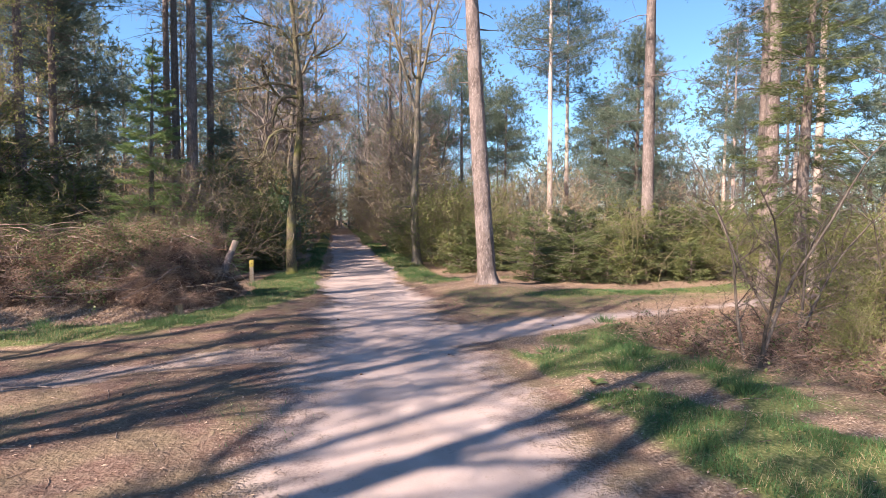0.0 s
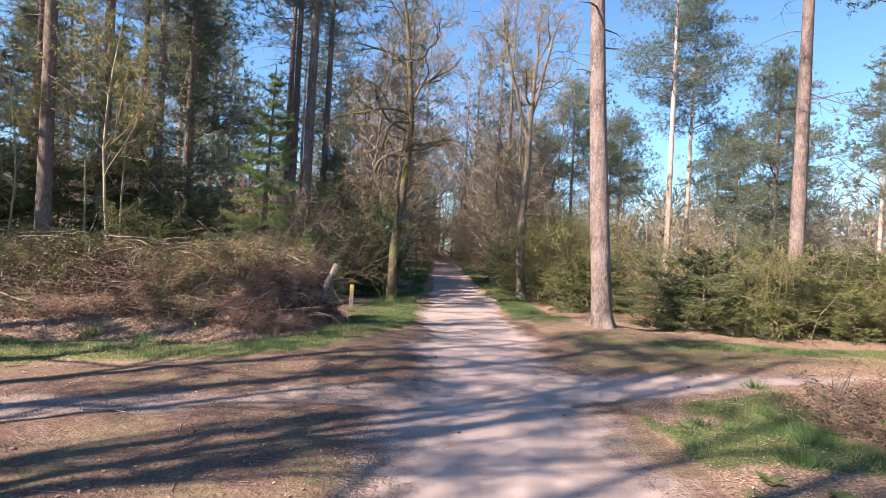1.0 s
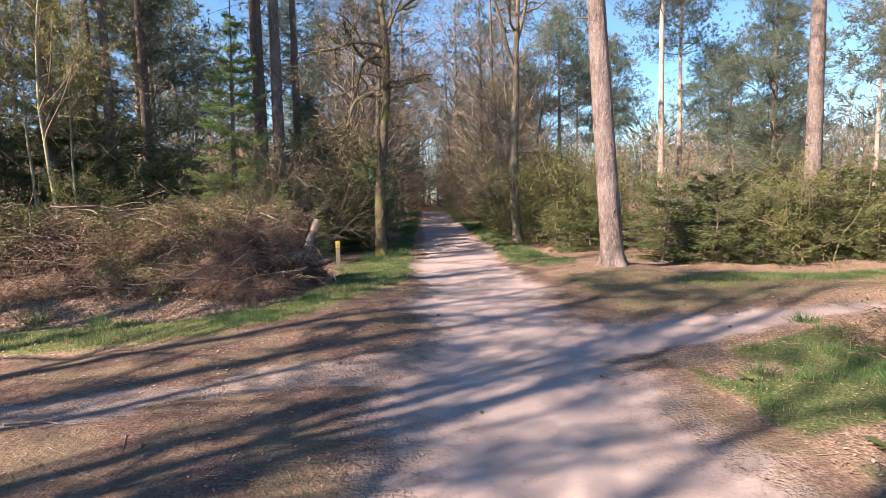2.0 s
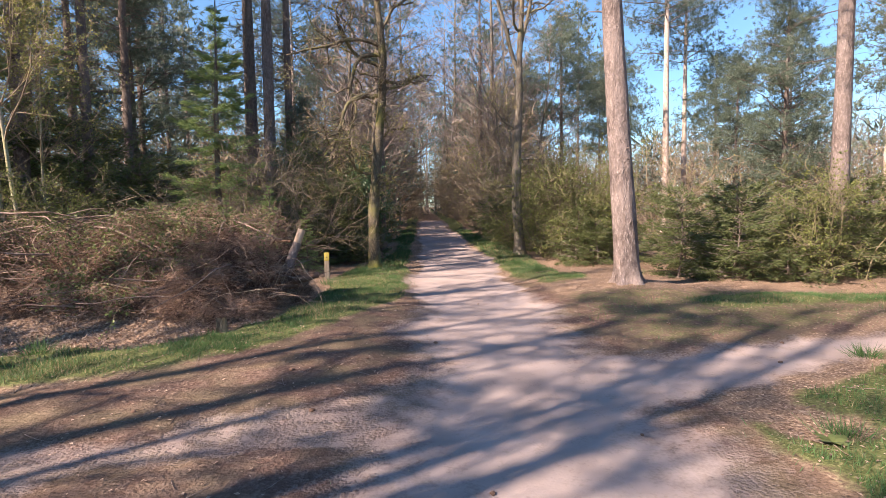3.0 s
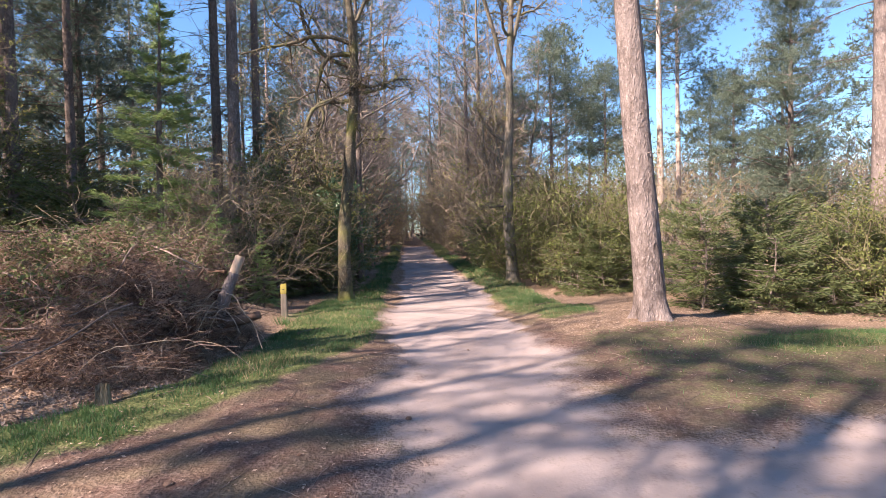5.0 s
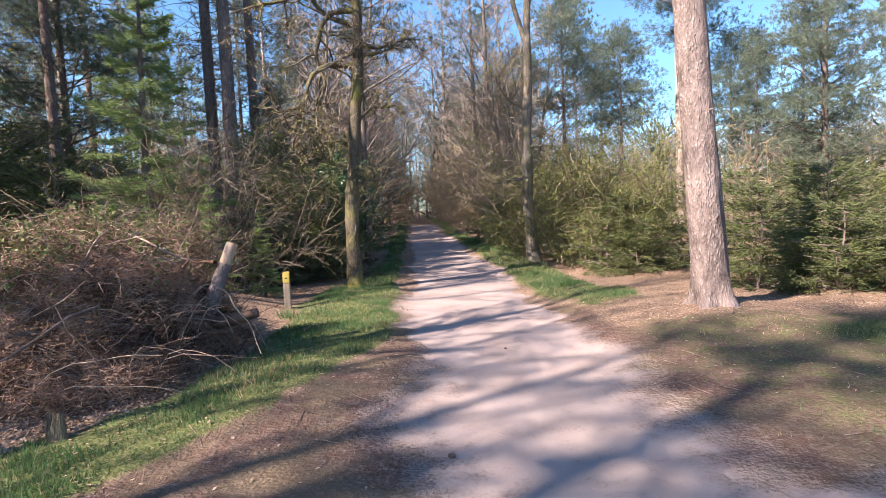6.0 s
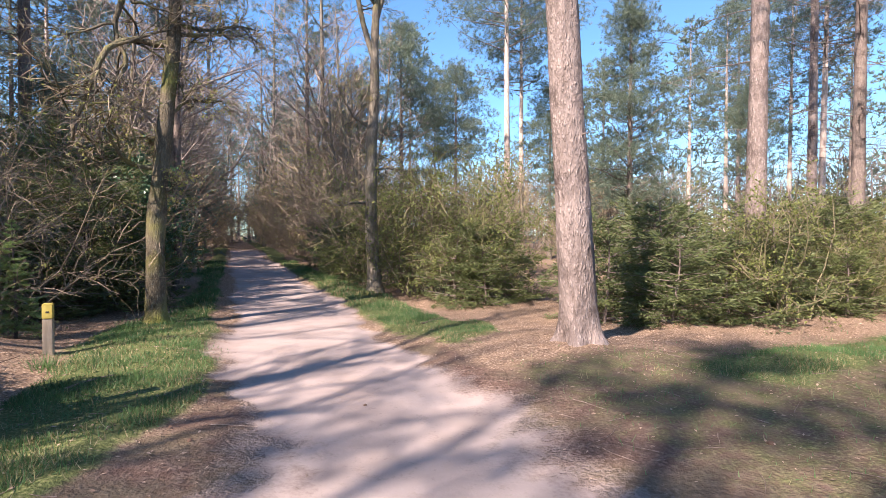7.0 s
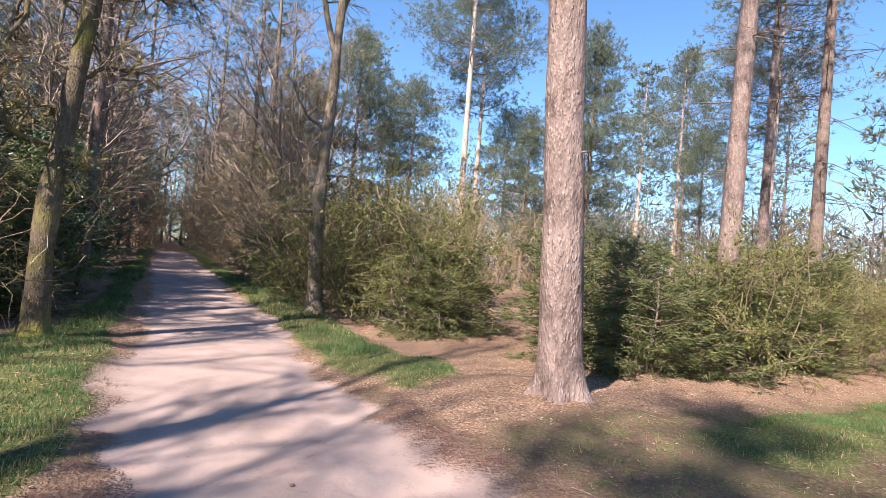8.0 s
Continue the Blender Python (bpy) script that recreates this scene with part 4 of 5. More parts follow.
def sapling_of(seed, tall, stems):
    """A few leaning stems, each with its own twigs."""
    r = np.random.default_rng(seed)
    top = new("sapling")
    top.matrix_world = pose(5.0, 2.1, ground_at(5.0, 2.1) - 0.06)
    tagged(top, "leafless multi-stemmed sapling among brambles", "sapling", "saplings")
    spec = [(7, 0.12, 0.02, 5, 42, 0.5, 4), (4, 0.16, 0.02, 7, 45, 0.55, 3), (2, 0.2, 0.0, 0, 0, 0, 3)]
    for k in range(stems):
        stem, twig, tips = Geo(), Geo(), []
        a = 6.28 * k / stems + r.uniform(0, 0.8)
        pts = curve_pts((math.cos(a) * 0.1, math.sin(a) * 0.1, 0), (math.cos(a) * 0.2, math.sin(a) * 0.2, 1), tall * r.uniform(0.5, 1.05), 9, 0.1, 0.01, r)
        tube(stem, pts, 0.021 * np.linspace(1.15, 0.2, 10), 7)
        for c in range(9):
            i = 2 + c * 7 // 9
            b = r.uniform(0, 6.28)
            grow(twig, pts[i], (math.cos(b), math.sin(b), 0.7), tall * 0.24 * r.uniform(0.5, 1.1), 0.008, 0, spec, r, tips)
        ribbons(twig, tips, 0.006, r)
        limb = part("stem", stem, M_SAPLING, top)
        tagged(part("twig_growth", twig, M_SAPLING, limb), kind="stuff")
    return top


sapling = sapling_of(95, 3.7, 3)
copy_at(sapling, 6.4, 3.0, 120, 1.0)
copy_at(sapling, 7.9, 3.1, 220, 0.7)
copy_at(sapling, 5.25, 4.35, 20, 0.25)


def holly_meshes(seed):
    """A leading stem, a few side boughs and many small glossy leaves round them."""
    r = np.random.default_rng(seed)
    stem, bough, crown = Geo(), Geo(), Geo()
    tube(stem, curve_pts((0, 0, 0), (0, 0, 1), 3.4, 6, 0.05, 0, r), np.linspace(0.04, 0.01, 7), 6)
    for k in range(16):
        a, h = k * 2.4, 0.5 + 0.17 * k
        pts = curve_pts((0, 0, h), (math.cos(a), math.sin(a), 0.5), 1.15 - 0.05 * k, 5, 0.12, 0, r)
        tube(bough, pts, np.linspace(0.014, 0.004, 6), 4)
        leaves(crown, np.repeat(pts[1:], 36, 0) + r.normal(size=(180, 3)) * 0.17, 0.055, r)
    return stem.mesh("trunk"), bough.mesh("bough_growth"), crown.mesh("crown", False)


plant("holly_bush", holly_meshes(97), (M_TWIG, M_TWIG, M_HOLLY), TREE_PARTS, "glossy dark holly bush at the shaded verge", "holly bush", "", (-1.75, 17.2))

spruce = bpy.data.objects["spruce_tree"]
plant("spruce_tree", conifer_meshes(43, 9.0, 1.5, 26, 5, 60, 0.4, 0.12, 0.014, 0.2, 4, 0.6), (M_PINE_DARK, M_PINE_DARK, M_HEMLOCK), TREE_PARTS, "thin dark spruce with sparse drooping boughs", "spruce tree", "", (8.7, 5.2))
copy_at(spruce, -10.8, 15.8, 190, 1.3)
for x, y, s in [(-4.2, 11.5, 0.26), (-3.4, 12.0, 0.3), (-5.1, 11.3, 0.22), (-2.7, 12.4, 0.24)]:
    copy_at(spruce, x, y, 80 * x, s)


def far_woods():
    """The brown edge of the wood far off, all round: stems and fine bare twigs."""
    r = np.random.default_rng(121)
    wood, green = Geo(), Geo()
    a = np.r_[r.uniform(0, 2 * np.pi, 700), r.uniform(-1.5, 0, 350), r.uniform(0.12, 1.3, 200)]
    d = np.r_[r.uniform(52, 125, 700), r.uniform(34, 80, 350), r.uniform(44, 72, 200)]
    x, y = d * np.sin(a), d * np.cos(a) + 4
    keep = ~((abs(x - 1) < np.maximum(3.2 - 0.02 * y, 1.6)) & (y > 0))
    for px, py, d0 in zip(x[keep], y[keep], d[keep]):
        left = px < -3
        tall = r.uniform(4.5, 8) * (1.1 if left else 1.3) * (0.75 + d0 / 260)
        base = np.array([px, py, ground_at(px, py)])
        tube(wood, curve_pts(base, (0, 0, 1), tall * 0.8, 3, 0.04, 0, r), np.linspace(0.1, 0.03, 4), 3, cap=False)
        m = 260
        c = base + np.stack([r.normal(size=m) * tall * 0.16, r.normal(size=m) * tall * 0.16, tall * r.uniform(0.05, 0.95, m)], -1)
        conifer = r.uniform() < (0.4 if left else 0.12)
        blades(green if conifer else wood, c, (c - base) * [1, 1, 0.2] + [0, 0, 0.3], 1.0 if conifer else 0.9, 0.2 if conifer else 0.045, r, 0.9)
    top = thing("far_woods", "hazy brown and green edge of the far wood", "woods", kind="stuff")
    part("bare_growth", wood, M_TWIG_FAR, top, "fine grey-brown bare twigs", False)
    part("evergreen_growth", green, M_NEEDLE_FAR, top, "dark evergreen boughs", False)


far_woods()


# ---- brush heap, log, post, stumps ----
def heap(x, y):
    """Height of the brush heap over the ground."""
    d = y - line_y(x, VERGE_BACK) - 0.45 * step(-2.6 - x, 0, 1)
    return step(9.7 + 1.5 * np.maximum(-3.2 - x, 0) - y, 0, 0.9) * (0.2 * step(d, 0.1, 0.5) + 0.8 * step(d, 0.4, 1.7)) * step(6.0 - d, 0, 2.5) * step(-1.85 - x, 0, 0.55) * (0.12 + 0.55 * vnoise(x, y, 0.7, 33) + 0.55 * vnoise(x, y, 1.7, 36) + 0.5 * vnoise(x, y, 3.7, 37))


def brush():
    rng = np.random.default_rng(101)
    top = thing("brush_heap", "heap of dead branches, brown bracken and brambles at the verge", "brush heap", kind="stuff")
    wood, fern, bram, stems, arch = Geo(), Geo(), Geo(), Geo(), Geo()

    def spots(n, low=0.2):
        x = -1.75 - 11 * rng.uniform(0, 1, n * 3) ** 1.4
        y = line_y(x, VERGE_BACK) + rng.uniform(0.2, 5.0, n * 3)
        h = heap(x, y)
        keep = h > 0.12
        x, y, h = x[keep][:n], y[keep][:n], h[keep][:n]
        return np.stack([x, y, height(x, y) + h * rng.uniform(low, 1.0, len(x)) ** 0.6], -1), h

    pts, hs = spots(6500)
    for p in pts:
        a = rng.uniform(0, 6.28)
        r = rng.choice([0.0022, 0.003, 0.004, 0.006, 0.01], p=[0.35, 0.3, 0.2, 0.1, 0.05])
        tube(wood, curve_pts(p, (math.cos(a), math.sin(a), rng.normal() * 0.5), rng.uniform(0.25, 0.8) * (0.8 + 40 * r), 3, 0.2, -0.03, rng), r * np.linspace(1, 0.4, 4), 3, cap=False)
    pts, hs = spots(32000, 0.45)
    m = vnoise(pts[:, 0], pts[:, 1], 0.7, 34) > 0.5
    blades(fern, np.repeat(pts[m], 6, 0) + rng.normal(size=(m.sum() * 6, 3)) * 0.05, rng.normal(size=(m.sum() * 6, 3)) * [1, 1, 0.6], 0.1, 0.008, rng, 0.4)
    leaves(fern, pts[~m], 0.022, rng)
    pts, hs = spots(30000, 0.7)
    m = vnoise(pts[:, 0], pts[:, 1], 0.75, 35) + 0.3 * step(pts[:, 1] - line_y(pts[:, 0], VERGE_BACK), 1.0, 2.4) > 0.565
    leaves(bram, pts[m] + rng.normal(size=(m.sum(), 3)) * 0.06 + [0, 0, 0.06], 0.029, rng, 0.3)
    for p in pts[m][::55]:
        a = rng.uniform(0, 6.28)
        c = curve_pts(p - [0, 0, 0.15], (math.cos(a), math.sin(a), 1.4), rng.uniform(0.5, 1.1), 7, 0.08, -0.33, rng)
        tube(stems, c, np.linspace(0.005, 0.002, 8), 3, cap=False)
        leaves(bram, np.repeat(c[1:], 6, 0) + rng.normal(size=(42, 3)) * 0.055, 0.035, rng, 0.3)
    for p in spots(420, 0.6)[0]:
        a = rng.uniform(0, 6.28)
        tube(arch, curve_pts(p - [0, 0, 0.1], (math.cos(a), math.sin(a), rng.uniform(0.2, 1.5)), rng.uniform(0.5, 1.5), 8, 0.11, -0.2, rng), rng.uniform(0.002, 0.0045) * np.linspace(1, 0.4, 9), 4, cap=False)
    for p in spots(150, 0.85)[0]:
        if p[0] > -2.7:
            continue
        limb = Geo()
        a = rng.uniform(0, 6.28)
        tube(limb, curve_pts(p, (math.cos(a), math.sin(a), rng.uniform(-0.3, 0.25)), rng.uniform(0.6, 1.5), 6, 0.12, -0.03, rng), rng.uniform(0.006, 0.017) * np.linspace(1, 0.4, 7), 6)
        part("branch", limb, M_BRUSH, top)
    tagged(part("dead_wood", wood, M_BRUSH, top, "tangled grey-brown dead branches"), kind="stuff")
    tagged(part("cane_growth", arch, M_CANE, top, "pale dry arching canes"), kind="stuff")
    tagged(part("dead_bracken", fern, M_BRACKEN, top, "withered rust-brown bracken", False), kind="stuff")
    tagged(part("bramble_foliage", bram, M_BRAMBLE, top, "small green bramble leaves", False), kind="stuff")
    tagged(part("bramble_growth", stems, M_TWIG, top, "arching thin bramble stems"), kind="stuff")


brush()


def bracken_patch():
    """Brown withered bracken and brambles by the saplings, low over the leaves."""
    rng = np.random.default_rng(131)
    top = thing("bracken_patch", "low patch of brown withered bracken and brambles under saplings", "bracken", kind="stuff")
    fern, canes, bram = Geo(), Geo(), Geo()
    n = 2600
    x, y = rng.uniform(4.3, 9.5, n), rng.uniform(0.2, 5.4, n)
    keep = (vnoise(x, y, 0.9, 51) * step(line_y(x, TRACK_LOW) - y, 0.4, 1.0) * step(x + 0.35 * y, 4.9, 5.9) > 0.42)
    x, y = x[keep], y[keep]
    for px, py in zip(x, y):
        a = rng.uniform(0, 6.28)
        c = curve_pts((px, py, ground_at(px, py)), (math.cos(a), math.sin(a), rng.uniform(0.2, 1.6)), rng.uniform(0.25, 0.8), 6, 0.12, -0.18, rng)
        tube(canes, c, rng.uniform(0.002, 0.005) * np.linspace(1, 0.4, 7), 3, cap=False)
        blades(fern, np.repeat(c[2:], 7, 0) + rng.normal(size=(35, 3)) * 0.04, rng.normal(size=(35, 3)) * [1, 1, 0.5], 0.1, 0.009, rng, 0.4)
        if rng.uniform() < 0.25:
            leaves(bram, np.repeat(c[2:], 3, 0) + rng.normal(size=(15, 3)) * 0.05, 0.03, rng, 0.3)
    tagged(part("cane_growth", canes, M_BRUSH, top, "thin dry canes"), kind="stuff")
    tagged(part("dead_bracken", fern, M_BRACKEN, top, "withered rust-brown bracken", False), kind="stuff")
    tagged(part("bramble_foliage", bram, M_BRAMBLE, top, "small green bramble leaves", False), kind="stuff")


bracken_patch()


def wood_material(name, dark, light, scale=20):
    m, nt, b = nodes_of(name, 0.8, 0.2)
    n = tex(nt, "ShaderNodeTexNoise", scale, 5, (1, 1, 0.15))
    n2 = tex(nt, "ShaderNodeTexNoise", 5, 4)
    c = ramp(nt, n.outputs[0], [(0.3, dark), (0.7, light)])
    c = mix(nt, calc(nt, "MULTIPLY", n2.outputs[0], 0.35), c, tuple(0.6 * v for v in dark))
    nt.links.new(c, b.inputs["Base Color"])
    bump(nt, b, n.outputs[0], 0.5, 0.004)
    return m


M_CUT = wood_material("cut_wood", (0.38, 0.26, 0.18), (0.66, 0.5, 0.38))
M_ROT = wood_material("rotten_wood", (0.09, 0.05, 0.035), (0.24, 0.15, 0.11), 12)
M_POST = wood_material("weathered_post", (0.26, 0.21, 0.16), (0.5, 0.42, 0.33))
M_YELLOW = wood_material("yellow_paint", (0.38, 0.3, 0.07), (0.54, 0.44, 0.13))
M_WHITE = wood_material("white_paint", (0.7, 0.68, 0.62), (0.85, 0.83, 0.78))
M_BLACK = wood_material("black_mark", (0.03, 0.03, 0.03), (0.06, 0.06, 0.06))


def fallen_log():
    rng = np.random.default_rng(111)
    top = thing("fallen_log", "leaning sawn log with torn roots on the brush heap", "log")
    a, b = np.array([-2.3, 8.4, 0.3]), np.array([-1.97, 8.6, 1.24])
    body, peeled, cut, root, strip, side = Geo(), Geo(), Geo(), Geo(), Geo(), Geo()
    d = (b - a) / np.linalg.norm(b - a)
    u = np.linspace(0, 0.78, 14)[:, None]
    tube(body, a + (b - a) * u, 0.066 + 0.06 * (1 - u[:, 0]) ** 3, 14, cap=False, lump=0.05, rng=rng)
    u = np.linspace(0.77, 1, 8)[:, None]
    tube(peeled, a + (b - a) * u, 0.068 - 0.007 * u[:, 0], 14, cap=False, lump=0.025, rng=rng)
    tube(cut, np.array([b - d * 0.01, b + d * 0.004, b + d * 0.006]), [0.061, 0.058, 0.001], 14)
    tube(side, curve_pts(a + [0.0, -0.05, 0.12], (1, 0.1, 0.02), 0.62, 7, 0.06, 0.0, rng), np.linspace(0.075, 0.05, 8), 10, lump=0.06, rng=rng)
    core = np.array([-2.62, 8.25, 0.5])
    for _ in range(46):
        v = rng.normal(size=3) * [1, 0.8, 0.7]
        tube(root, curve_pts(core + rng.normal(size=3) * [0.3, 0.22, 0.2], v, rng.uniform(0.2, 0.6), 6, 0.3, -0.06, rng), rng.uniform(0.02, 0.085) * np.linspace(1, 0.2, 7), 7, lump=0.14, rng=rng)
    for _ in range(90):
        tube(root, curve_pts(core + rng.normal(size=3) * [0.32, 0.25, 0.22], rng.normal(size=3), rng.uniform(0.3, 0.7), 6, 0.25, -0.08, rng), np.linspace(0.009, 0.003, 7), 4)
    for _ in range(9):
        p = a + (b - a) * rng.uniform(0.25, 0.6) + rng.normal(size=3) * 0.06
        tube(strip, curve_pts(p, (rng.uniform(-0.3, 0.8), -0.5, 0.2), rng.uniform(0.5, 1.0), 8, 0.12, -0.22, rng), np.linspace(0.009, 0.004, 9), 4)
    part("log", body, M_PINE, top)
    part("peeled_end", peeled, M_CUT, top, "pale peeled upper end")
    part("cut_face", cut, M_CUT, top, "pale freshly sawn end")
    part("side_branch", side, M_ROT, top, "dark rotten branch stump")
    tagged(part("root_mass", root, M_ROT, top, "dark rotten root mass"), kind="stuff")
    tagged(part("bark_strip", strip, M_CANE, top, "pale hanging bark strips"), kind="stuff")


fallen_log()


def box_geo(w, d, h, z0=0.0, bevel=0.008):
    bm = bmesh.new()
    bmesh.ops.create_cube(bm, size=1)
    for v in bm.verts:
        v.co = Vector((v.co.x * w, v.co.y * d, z0 + (v.co.z + 0.5) * h))
    bmesh.ops.bevel(bm, geom=list(bm.edges), offset=bevel, segments=2, affect="EDGES")
    me = bpy.data.meshes.new("block")
    bm.to_mesh(me)
    bm.free()
    return me


def marker_post(at, w, h, paint, paint_mat, label, mark):
    z = ground_at(*at)
    top = thing("marker_post", label, "trail post", at=(*at, z - 0.1), rz=6)
    part("post", box_geo(w, w, h + 0.1 - paint), M_POST, top)
    part("painted_top", box_geo(w + 0.002, w + 0.002, paint, h + 0.1 - paint), paint_mat, top, "painted band round the post head")
    if mark:
        me = box_geo(0.03, 0.006, 0.018, h + 0.1 - paint * 0.6, 0.001)
        for v in me.vertices:
            v.co.y -= w / 2 + 0.002
        part("mark", me, M_BLACK, top, "small dark mark")


marker_post((-2.03, 11.2), 0.1, 0.56, 0.17, M_YELLOW, "square wooden trail post with yellow painted head in grass", True)
marker_post((2.2, 84.0), 0.25, 0.6, 0.4, M_WHITE, "small white marker post at the far end of the path", False)


def stump(at, r, h, mat, label, ragged, seed):
    rng = np.random.default_rng(seed)
    z = ground_at(*at)
    top = thing("tree_stump", label, "tree stump", at=(*at, z - 0.05))
    side, face = Geo(), Geo()
    n, sides = 8, 22
    u = np.linspace(0, 1, n)
    ang = np.linspace(0, 6.283, sides, endpoint=False)
    rr = r * (1 + 0.5 * np.exp(-u[:, None] * 4)) * (1 + 0.12 * np.sin(ang * 4 + seed)[None] + 0.05 * rng.normal(size=(1, sides)))
    jag = np.sin(ang * 2 + seed) + 0.35 * rng.uniform(-1, 1, sides)
    zz = u[:, None] * (h + ragged * jag[None])
    i, j = np.meshgrid(np.arange(n - 1), np.arange(sides), indexing="ij")
    k = (j + 1) % sides
    side.add(np.stack([rr * np.cos(ang), rr * np.sin(ang), zz], -1), np.stack([i * sides + j, i * sides + k, (i + 1) * sides + k, (i + 1) * sides + j], -1).reshape(-1, 4))
    rim = np.stack([rr[-1] * np.cos(ang), rr[-1] * np.sin(ang), zz[-1]], -1)
    inner = rim * [0.5, 0.5, 1] + [0, 0, -0.02 - ragged * 0.4]
    mid_v = np.array([[0, 0, inner[:, 2].mean()]])
    jj = np.arange(sides)
    kk = (jj + 1) % sides
    face.add(np.concatenate([rim, inner, mid_v]), np.stack([jj, kk, sides + kk, sides + jj], -1))
    face.f.append(np.stack([sides + jj, sides + kk, np.full(sides, 2 * sides)], -1))
    part("stump_side", side, mat, top, smooth=False)
    part("stump_top", face, M_CUT if ragged < 0.02 else mat, top, "weathered broken top")


stump((-2.55, 6.48), 0.065, 0.15, M_STUMP, "small split brown stump among fallen leaves", 0.09, 3)
stump((4.95, 4.15), 0.17, 0.17, M_STUMP, "low crumbling mossy stump among grass and leaves", 0.035, 4)


# ---- low plants and litter ----
def scatter(n, lo, hi, seed):
    r = np.random.default_rng(seed)
    return r.uniform(lo[0], hi[0], n), r.uniform(lo[1], hi[1], n), r


def grass():
    geo, dry = Geo(), Geo()
    for lo, hi, n, tall in [((-6.5, -3), (8.5, 14), 1300000, 0.062), ((-9, 3), (-6, 7), 25000, 0.07), ((-2.5, 14), (4.5, 34), 170000, 0.1), ((8, 5), (14, 10), 30000, 0.08)]:
        x, y, r = scatter(n, lo, hi, int(n))
        _, turf, _ = zones(x, y)
        keep = r.uniform(0, 1, n) < (0.08 * turf + 0.92 * step(turf, 0.6, 0.95)) * (0.12 + 0.88 * step(vnoise(x, y, 2.4, 41), 0.3, 0.65)) * (0.3 + 0.7 * step(vnoise(x, y, 7, 44), 0.25, 0.6))
        x, y = x[keep], y[keep]
        tuft = 0.55 + 0.9 * vnoise(x, y, 1.6, 42)
        aims = np.stack([0 * x, 0 * x, 1 + 0 * x], -1)
        c = np.stack([x, y, height(x, y) - 0.005], -1)
        old = r.uniform(0, 1, len(x)) < 0.06 + 0.3 * step(vnoise(x, y, 1.1, 45), 0.5, 0.8)
        for g, m in ((geo, ~old), (dry, old)):
            blades(g, c[m], aims[m], tall * tuft[m][:, None], 0.007 if tall < 0.09 else 0.014, r, 0.42)
    ob = part("grass", geo, M_GRASS, smooth=False)
    tagged(ob, "short spring grass on the path verges", "grass", kind="stuff")
    ob = part("dry_grass", dry, M_STRAW, smooth=False)
    tagged(ob, "dry straw-coloured grass blades in the verges", "grass", kind="stuff")


def litter():
    geo, sticks = Geo(), Geo()
    for lo, hi, n, s in [((-6.5, -3), (9, 16), 150000, 0.022), ((-12, 3), (-6.5, 9), 9000, 0.035), ((9, 0), (15, 14), 10000, 0.035), ((-5, 14), (8, 24), 12000, 0.04)]:
        x, y, r = scatter(n, lo, hi, n + 5)
        sand, turf, dirt = zones(x, y)
        want = (1 - sand) ** 2 * (1 - 0.8 * turf) * (1 - 0.82 * dirt) * (0.25 + 0.75 * step(vnoise(x, y, 1.1, 43), 0.3, 0.65))
        keep = r.uniform(0, 1, n) < want
        x, y = x[keep], y[keep]
        leaves(geo, np.stack([x, y, height(x, y) + 0.006 + 0.01 * r.uniform(0, 1, len(x))], -1), s * 0.72, r, 0.82, 0.1, 2.0)
    x, y, r = scatter(900, (-6, -3), (8, 14), 77)
    sand, turf, dirt = zones(x, y)
    for a, b in zip(x[sand < 0.3], y[sand < 0.3]):
        t = r.uniform(0, 6.28)
        L = r.uniform(0.06, 0.35)
        p = curve_pts((a, b, 0), (math.cos(t), math.sin(t), 0), L, 3, 0.12, 0, r)
        p[:, 2] = height(p[:, 0], p[:, 1]) + 0.006
        tube(sticks, p, np.linspace(0.004, 0.002, 4), 3, cap=False)
    x, y, r = scatter(26000, (-7, 5), (-1.6, 9), 88)
    d = y - line_y(x, VERGE_BACK)
    keep = (d > -0.1) & (d < 1.3) & (r.uniform(0, 1, 26000) < 0.75)
    x, y = x[keep], y[keep]
    leaves(geo, np.stack([x, y, height(x, y) + 0.008 + 0.03 * r.uniform(0, 1, len(x))], -1), 0.021, r, 0.55, 0.1, 1.9)
    ob = part("leaf_litter", geo, M_LITTER, smooth=False)
    tagged(ob, "dry brown fallen leaves on the forest floor", "fallen leaves", kind="stuff")
    ob = part("fallen_twigs", sticks, M_BRUSH)
    tagged(ob, "small fallen twigs on the ground", "twigs", kind="stuff")


grass()
litter()


def grass_tufts():
    """Separate taller tussocks in the verges."""
    for k, (x, y, s) in enumerate([(3.25, 2.1, 1.0), (3.7, 2.6, 1.1), (4.3, 2.0, 0.9), (2.9, 3.2, 0.8), (-5.3, 6.05, 1.3), (-4.3, 5.75, 1.0), (4.6, 5.0, 0.8), (3.9, 1.0, 1.0), (-1.9, 10.6, 0.9), (-1.5, 12.7, 0.9), (2.7, 12.2, 1.0), (2.6, 14.0, 1.0)]):
        r = np.random.default_rng(200 + k)
        geo = Geo()
        n = 170
        c = np.stack([r.normal(size=n) * 0.07, r.normal(size=n) * 0.07, 0 * r.normal(size=n)], -1)
        blades(geo, c, c * [5, 5, 0] + [0, 0, 1], 0.2 * s, 0.007, r, 0.3)
        ob = part("grass_tuft", geo, M_GRASS, smooth=False)
        ob.location = (x, y, ground_at(x, y) - 0.01)
        tagged(ob, "thick green tussock of grass standing in the verge", "grass tuft", "grass tufts")


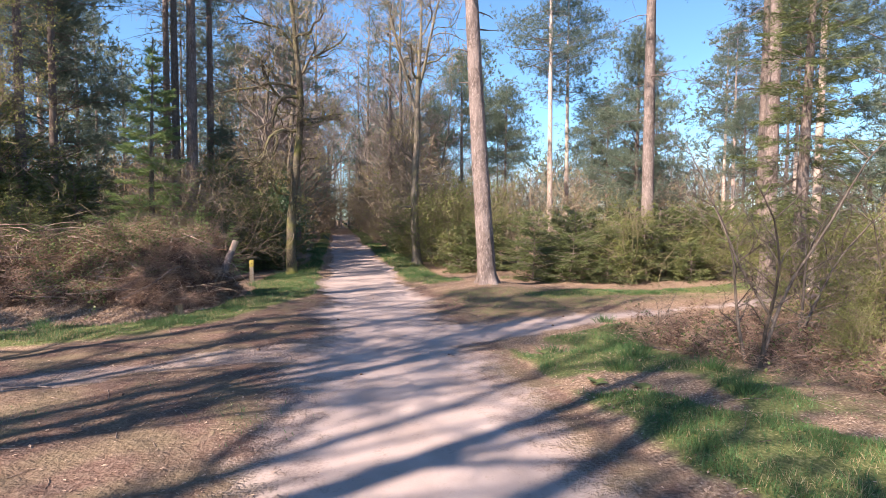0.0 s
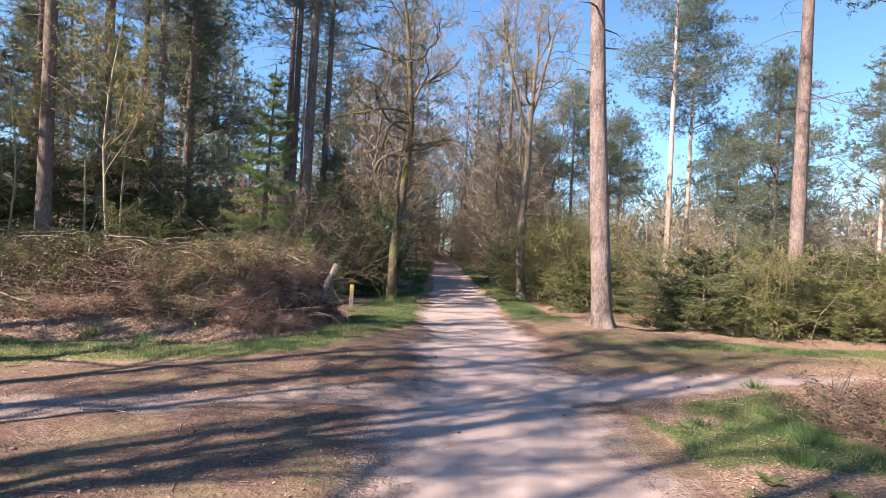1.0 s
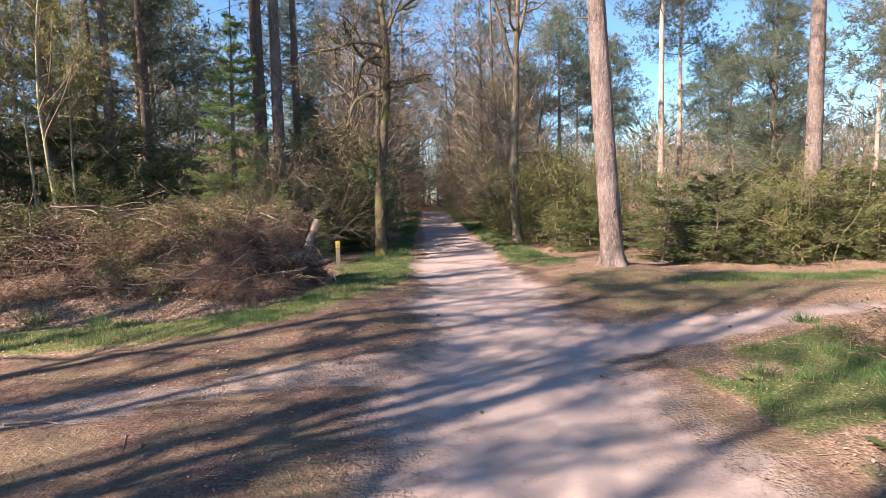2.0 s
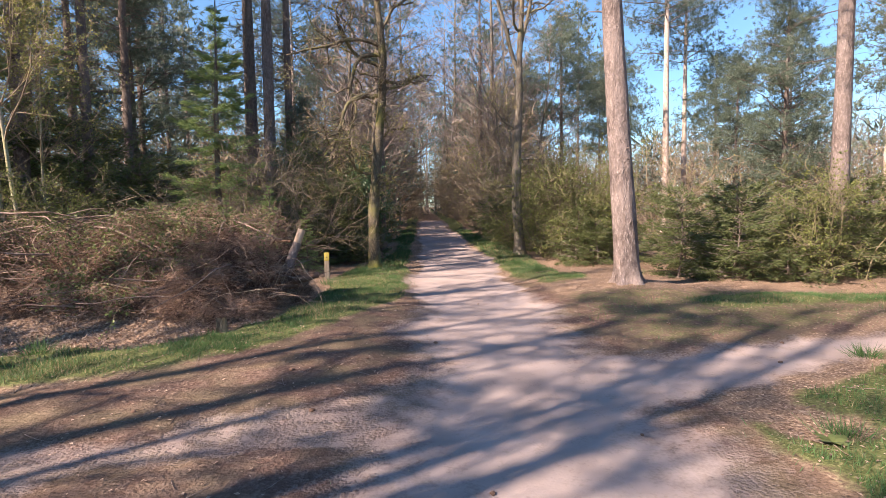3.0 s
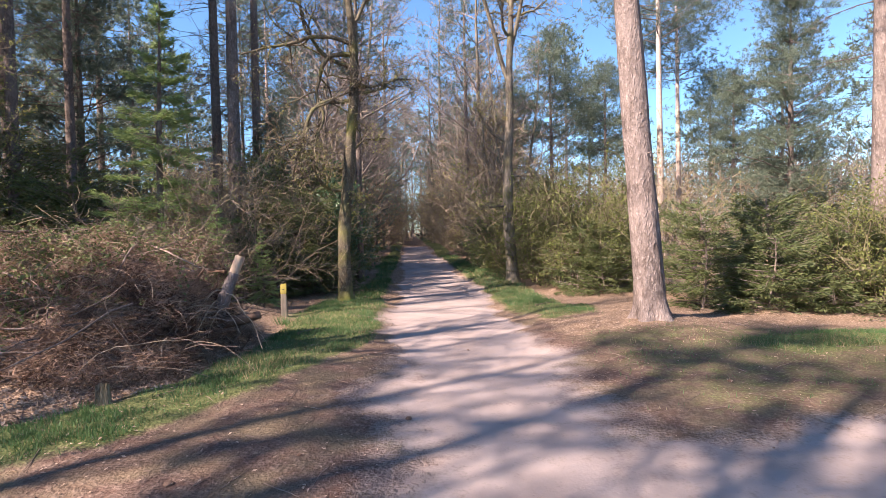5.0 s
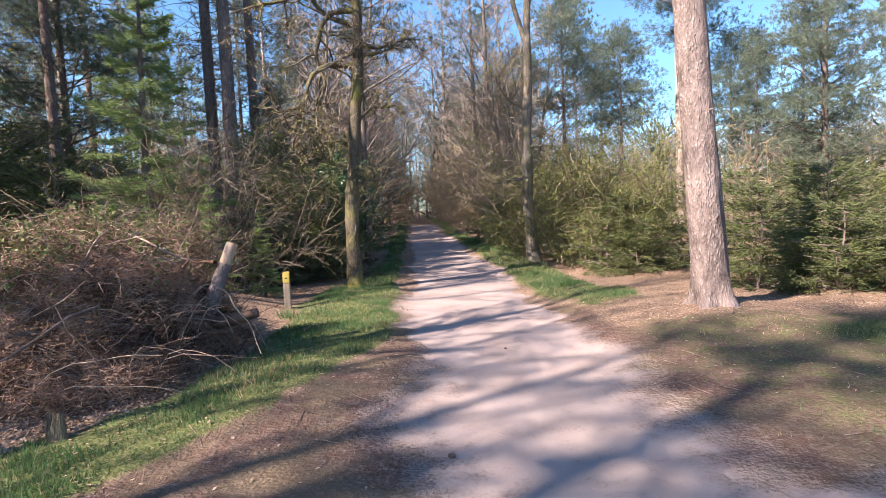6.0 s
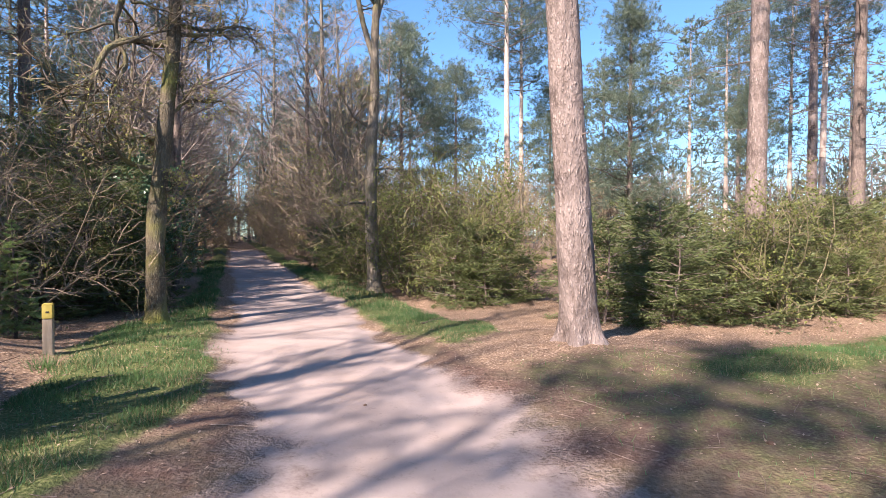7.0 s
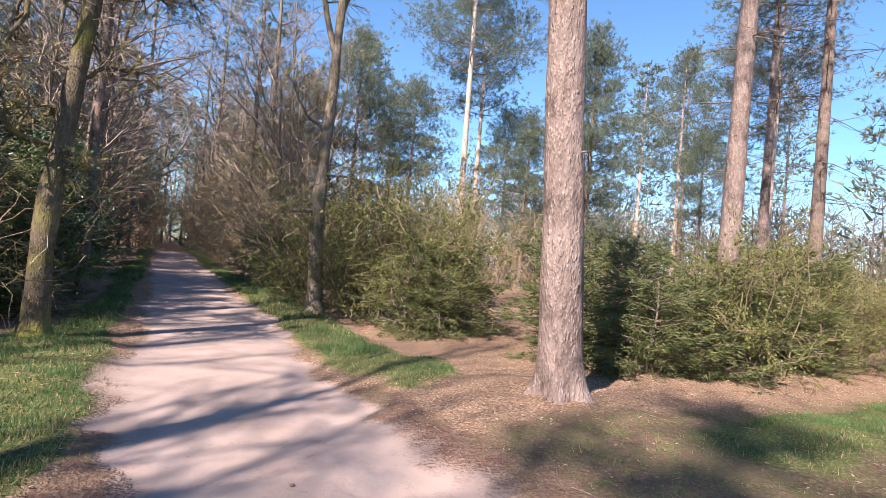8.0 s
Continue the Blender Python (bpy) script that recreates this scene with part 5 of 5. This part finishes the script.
def rosettes():
    """Broad-leaved low plants by the crossing."""
    for k, (x, y) in enumerate([(2.75, 1.75), (3.1, 1.45), (2.65, 3.0), (3.9, 3.5)]):
        r = np.random.default_rng(230 + k)
        top = thing("leafy_plant", "low plant with a rosette of broad pale green leaves", "plant", "leafy plants", at=(x, y, ground_at(x, y)))
        for j in range(9):
            a, L = j * 2.4 + r.uniform(0, 0.5), r.uniform(0.07, 0.14)
            d, s = np.array([math.cos(a), math.sin(a), 0]), np.array([-math.sin(a), math.cos(a), 0])
            rise = r.uniform(0.3, 0.9)
            spine = np.array([d * L * t + np.array([0, 0, L * rise * (t - 0.6 * t * t)]) for t in (0.05, 0.35, 0.7, 1.0)])
            w = np.array([0.1, 0.3, 0.28, 0.02]) * L
            v = np.concatenate([spine - s * w[:, None], spine + s * w[:, None] + [0, 0, 0.006]])
            geo = Geo()
            geo.add(v, [[0, 1, 5, 4], [1, 2, 6, 5], [2, 3, 7, 6]])
            part("leaf", geo, M_BRAMBLE, top)


def clods():
    """Small dark clods and cones lying on the trodden ground."""
    r = np.random.default_rng(240)
    for x, y, s in [(-0.91, 3.87, 1.2), (-1.3, 4.86, 1.3), (0.13, 5.95, 1.2), (-0.6, 5.2, 0.8), (0.35, 2.6, 0.8), (-2.3, 3.9, 0.9), (3.2, 6.5, 1.2), (4.1, 5.6, 1.0), (2.7, 7.3, 0.9), (-1.9, 2.1, 1.0), (0.9, 8.4, 0.7), (-0.4, 7.9, 0.8), (3.6, 4.9, 1.1), (-3.0, 1.6, 0.9), (1.5, 3.3, 0.6)]:
        bm = bmesh.new()
        bmesh.ops.create_icosphere(bm, subdivisions=2, radius=0.022 * s)
        for v in bm.verts:
            v.co *= 1 + 0.3 * noise.noise(v.co * 60 + Vector((x, y, 0)))
            v.co.z *= 0.65
        me = bpy.data.meshes.new("clod")
        bm.to_mesh(me)
        bm.free()
        ob = part("clod", me, M_ROT)
        ob.location = (x, y, ground_at(x, y) + 0.006)
        ob.rotation_euler = (0, 0, r.uniform(0, 6))
        tagged(ob, "small dark clod of earth lying on the path", "clod", "clods")


def loose_sticks():
    for k, (x, y, a, L) in enumerate([(-3.15, 2.62, 12, 0.45), (2.6, 11.8, 35, 0.9), (-1.5, 9.6, 60, 0.5), (4.4, 2.9, 150, 0.6), (5.6, 1.6, 20, 0.9), (6.2, 2.2, 110, 1.1)]):
        r = np.random.default_rng(260 + k)
        p = curve_pts((x, y, 0), (math.cos(radians(a)), math.sin(radians(a)), 0), L, 7, 0.08, 0, r)
        p[:, 2] = height(p[:, 0], p[:, 1]) + 0.012
        geo = Geo()
        tube(geo, p, np.linspace(0.011, 0.005, 8), 6)
        tagged(part("stick", geo, M_BRUSH), "bare fallen stick lying on the ground", "stick", "fallen sticks")


grass_tufts()
rosettes()
clods()
loose_sticks()
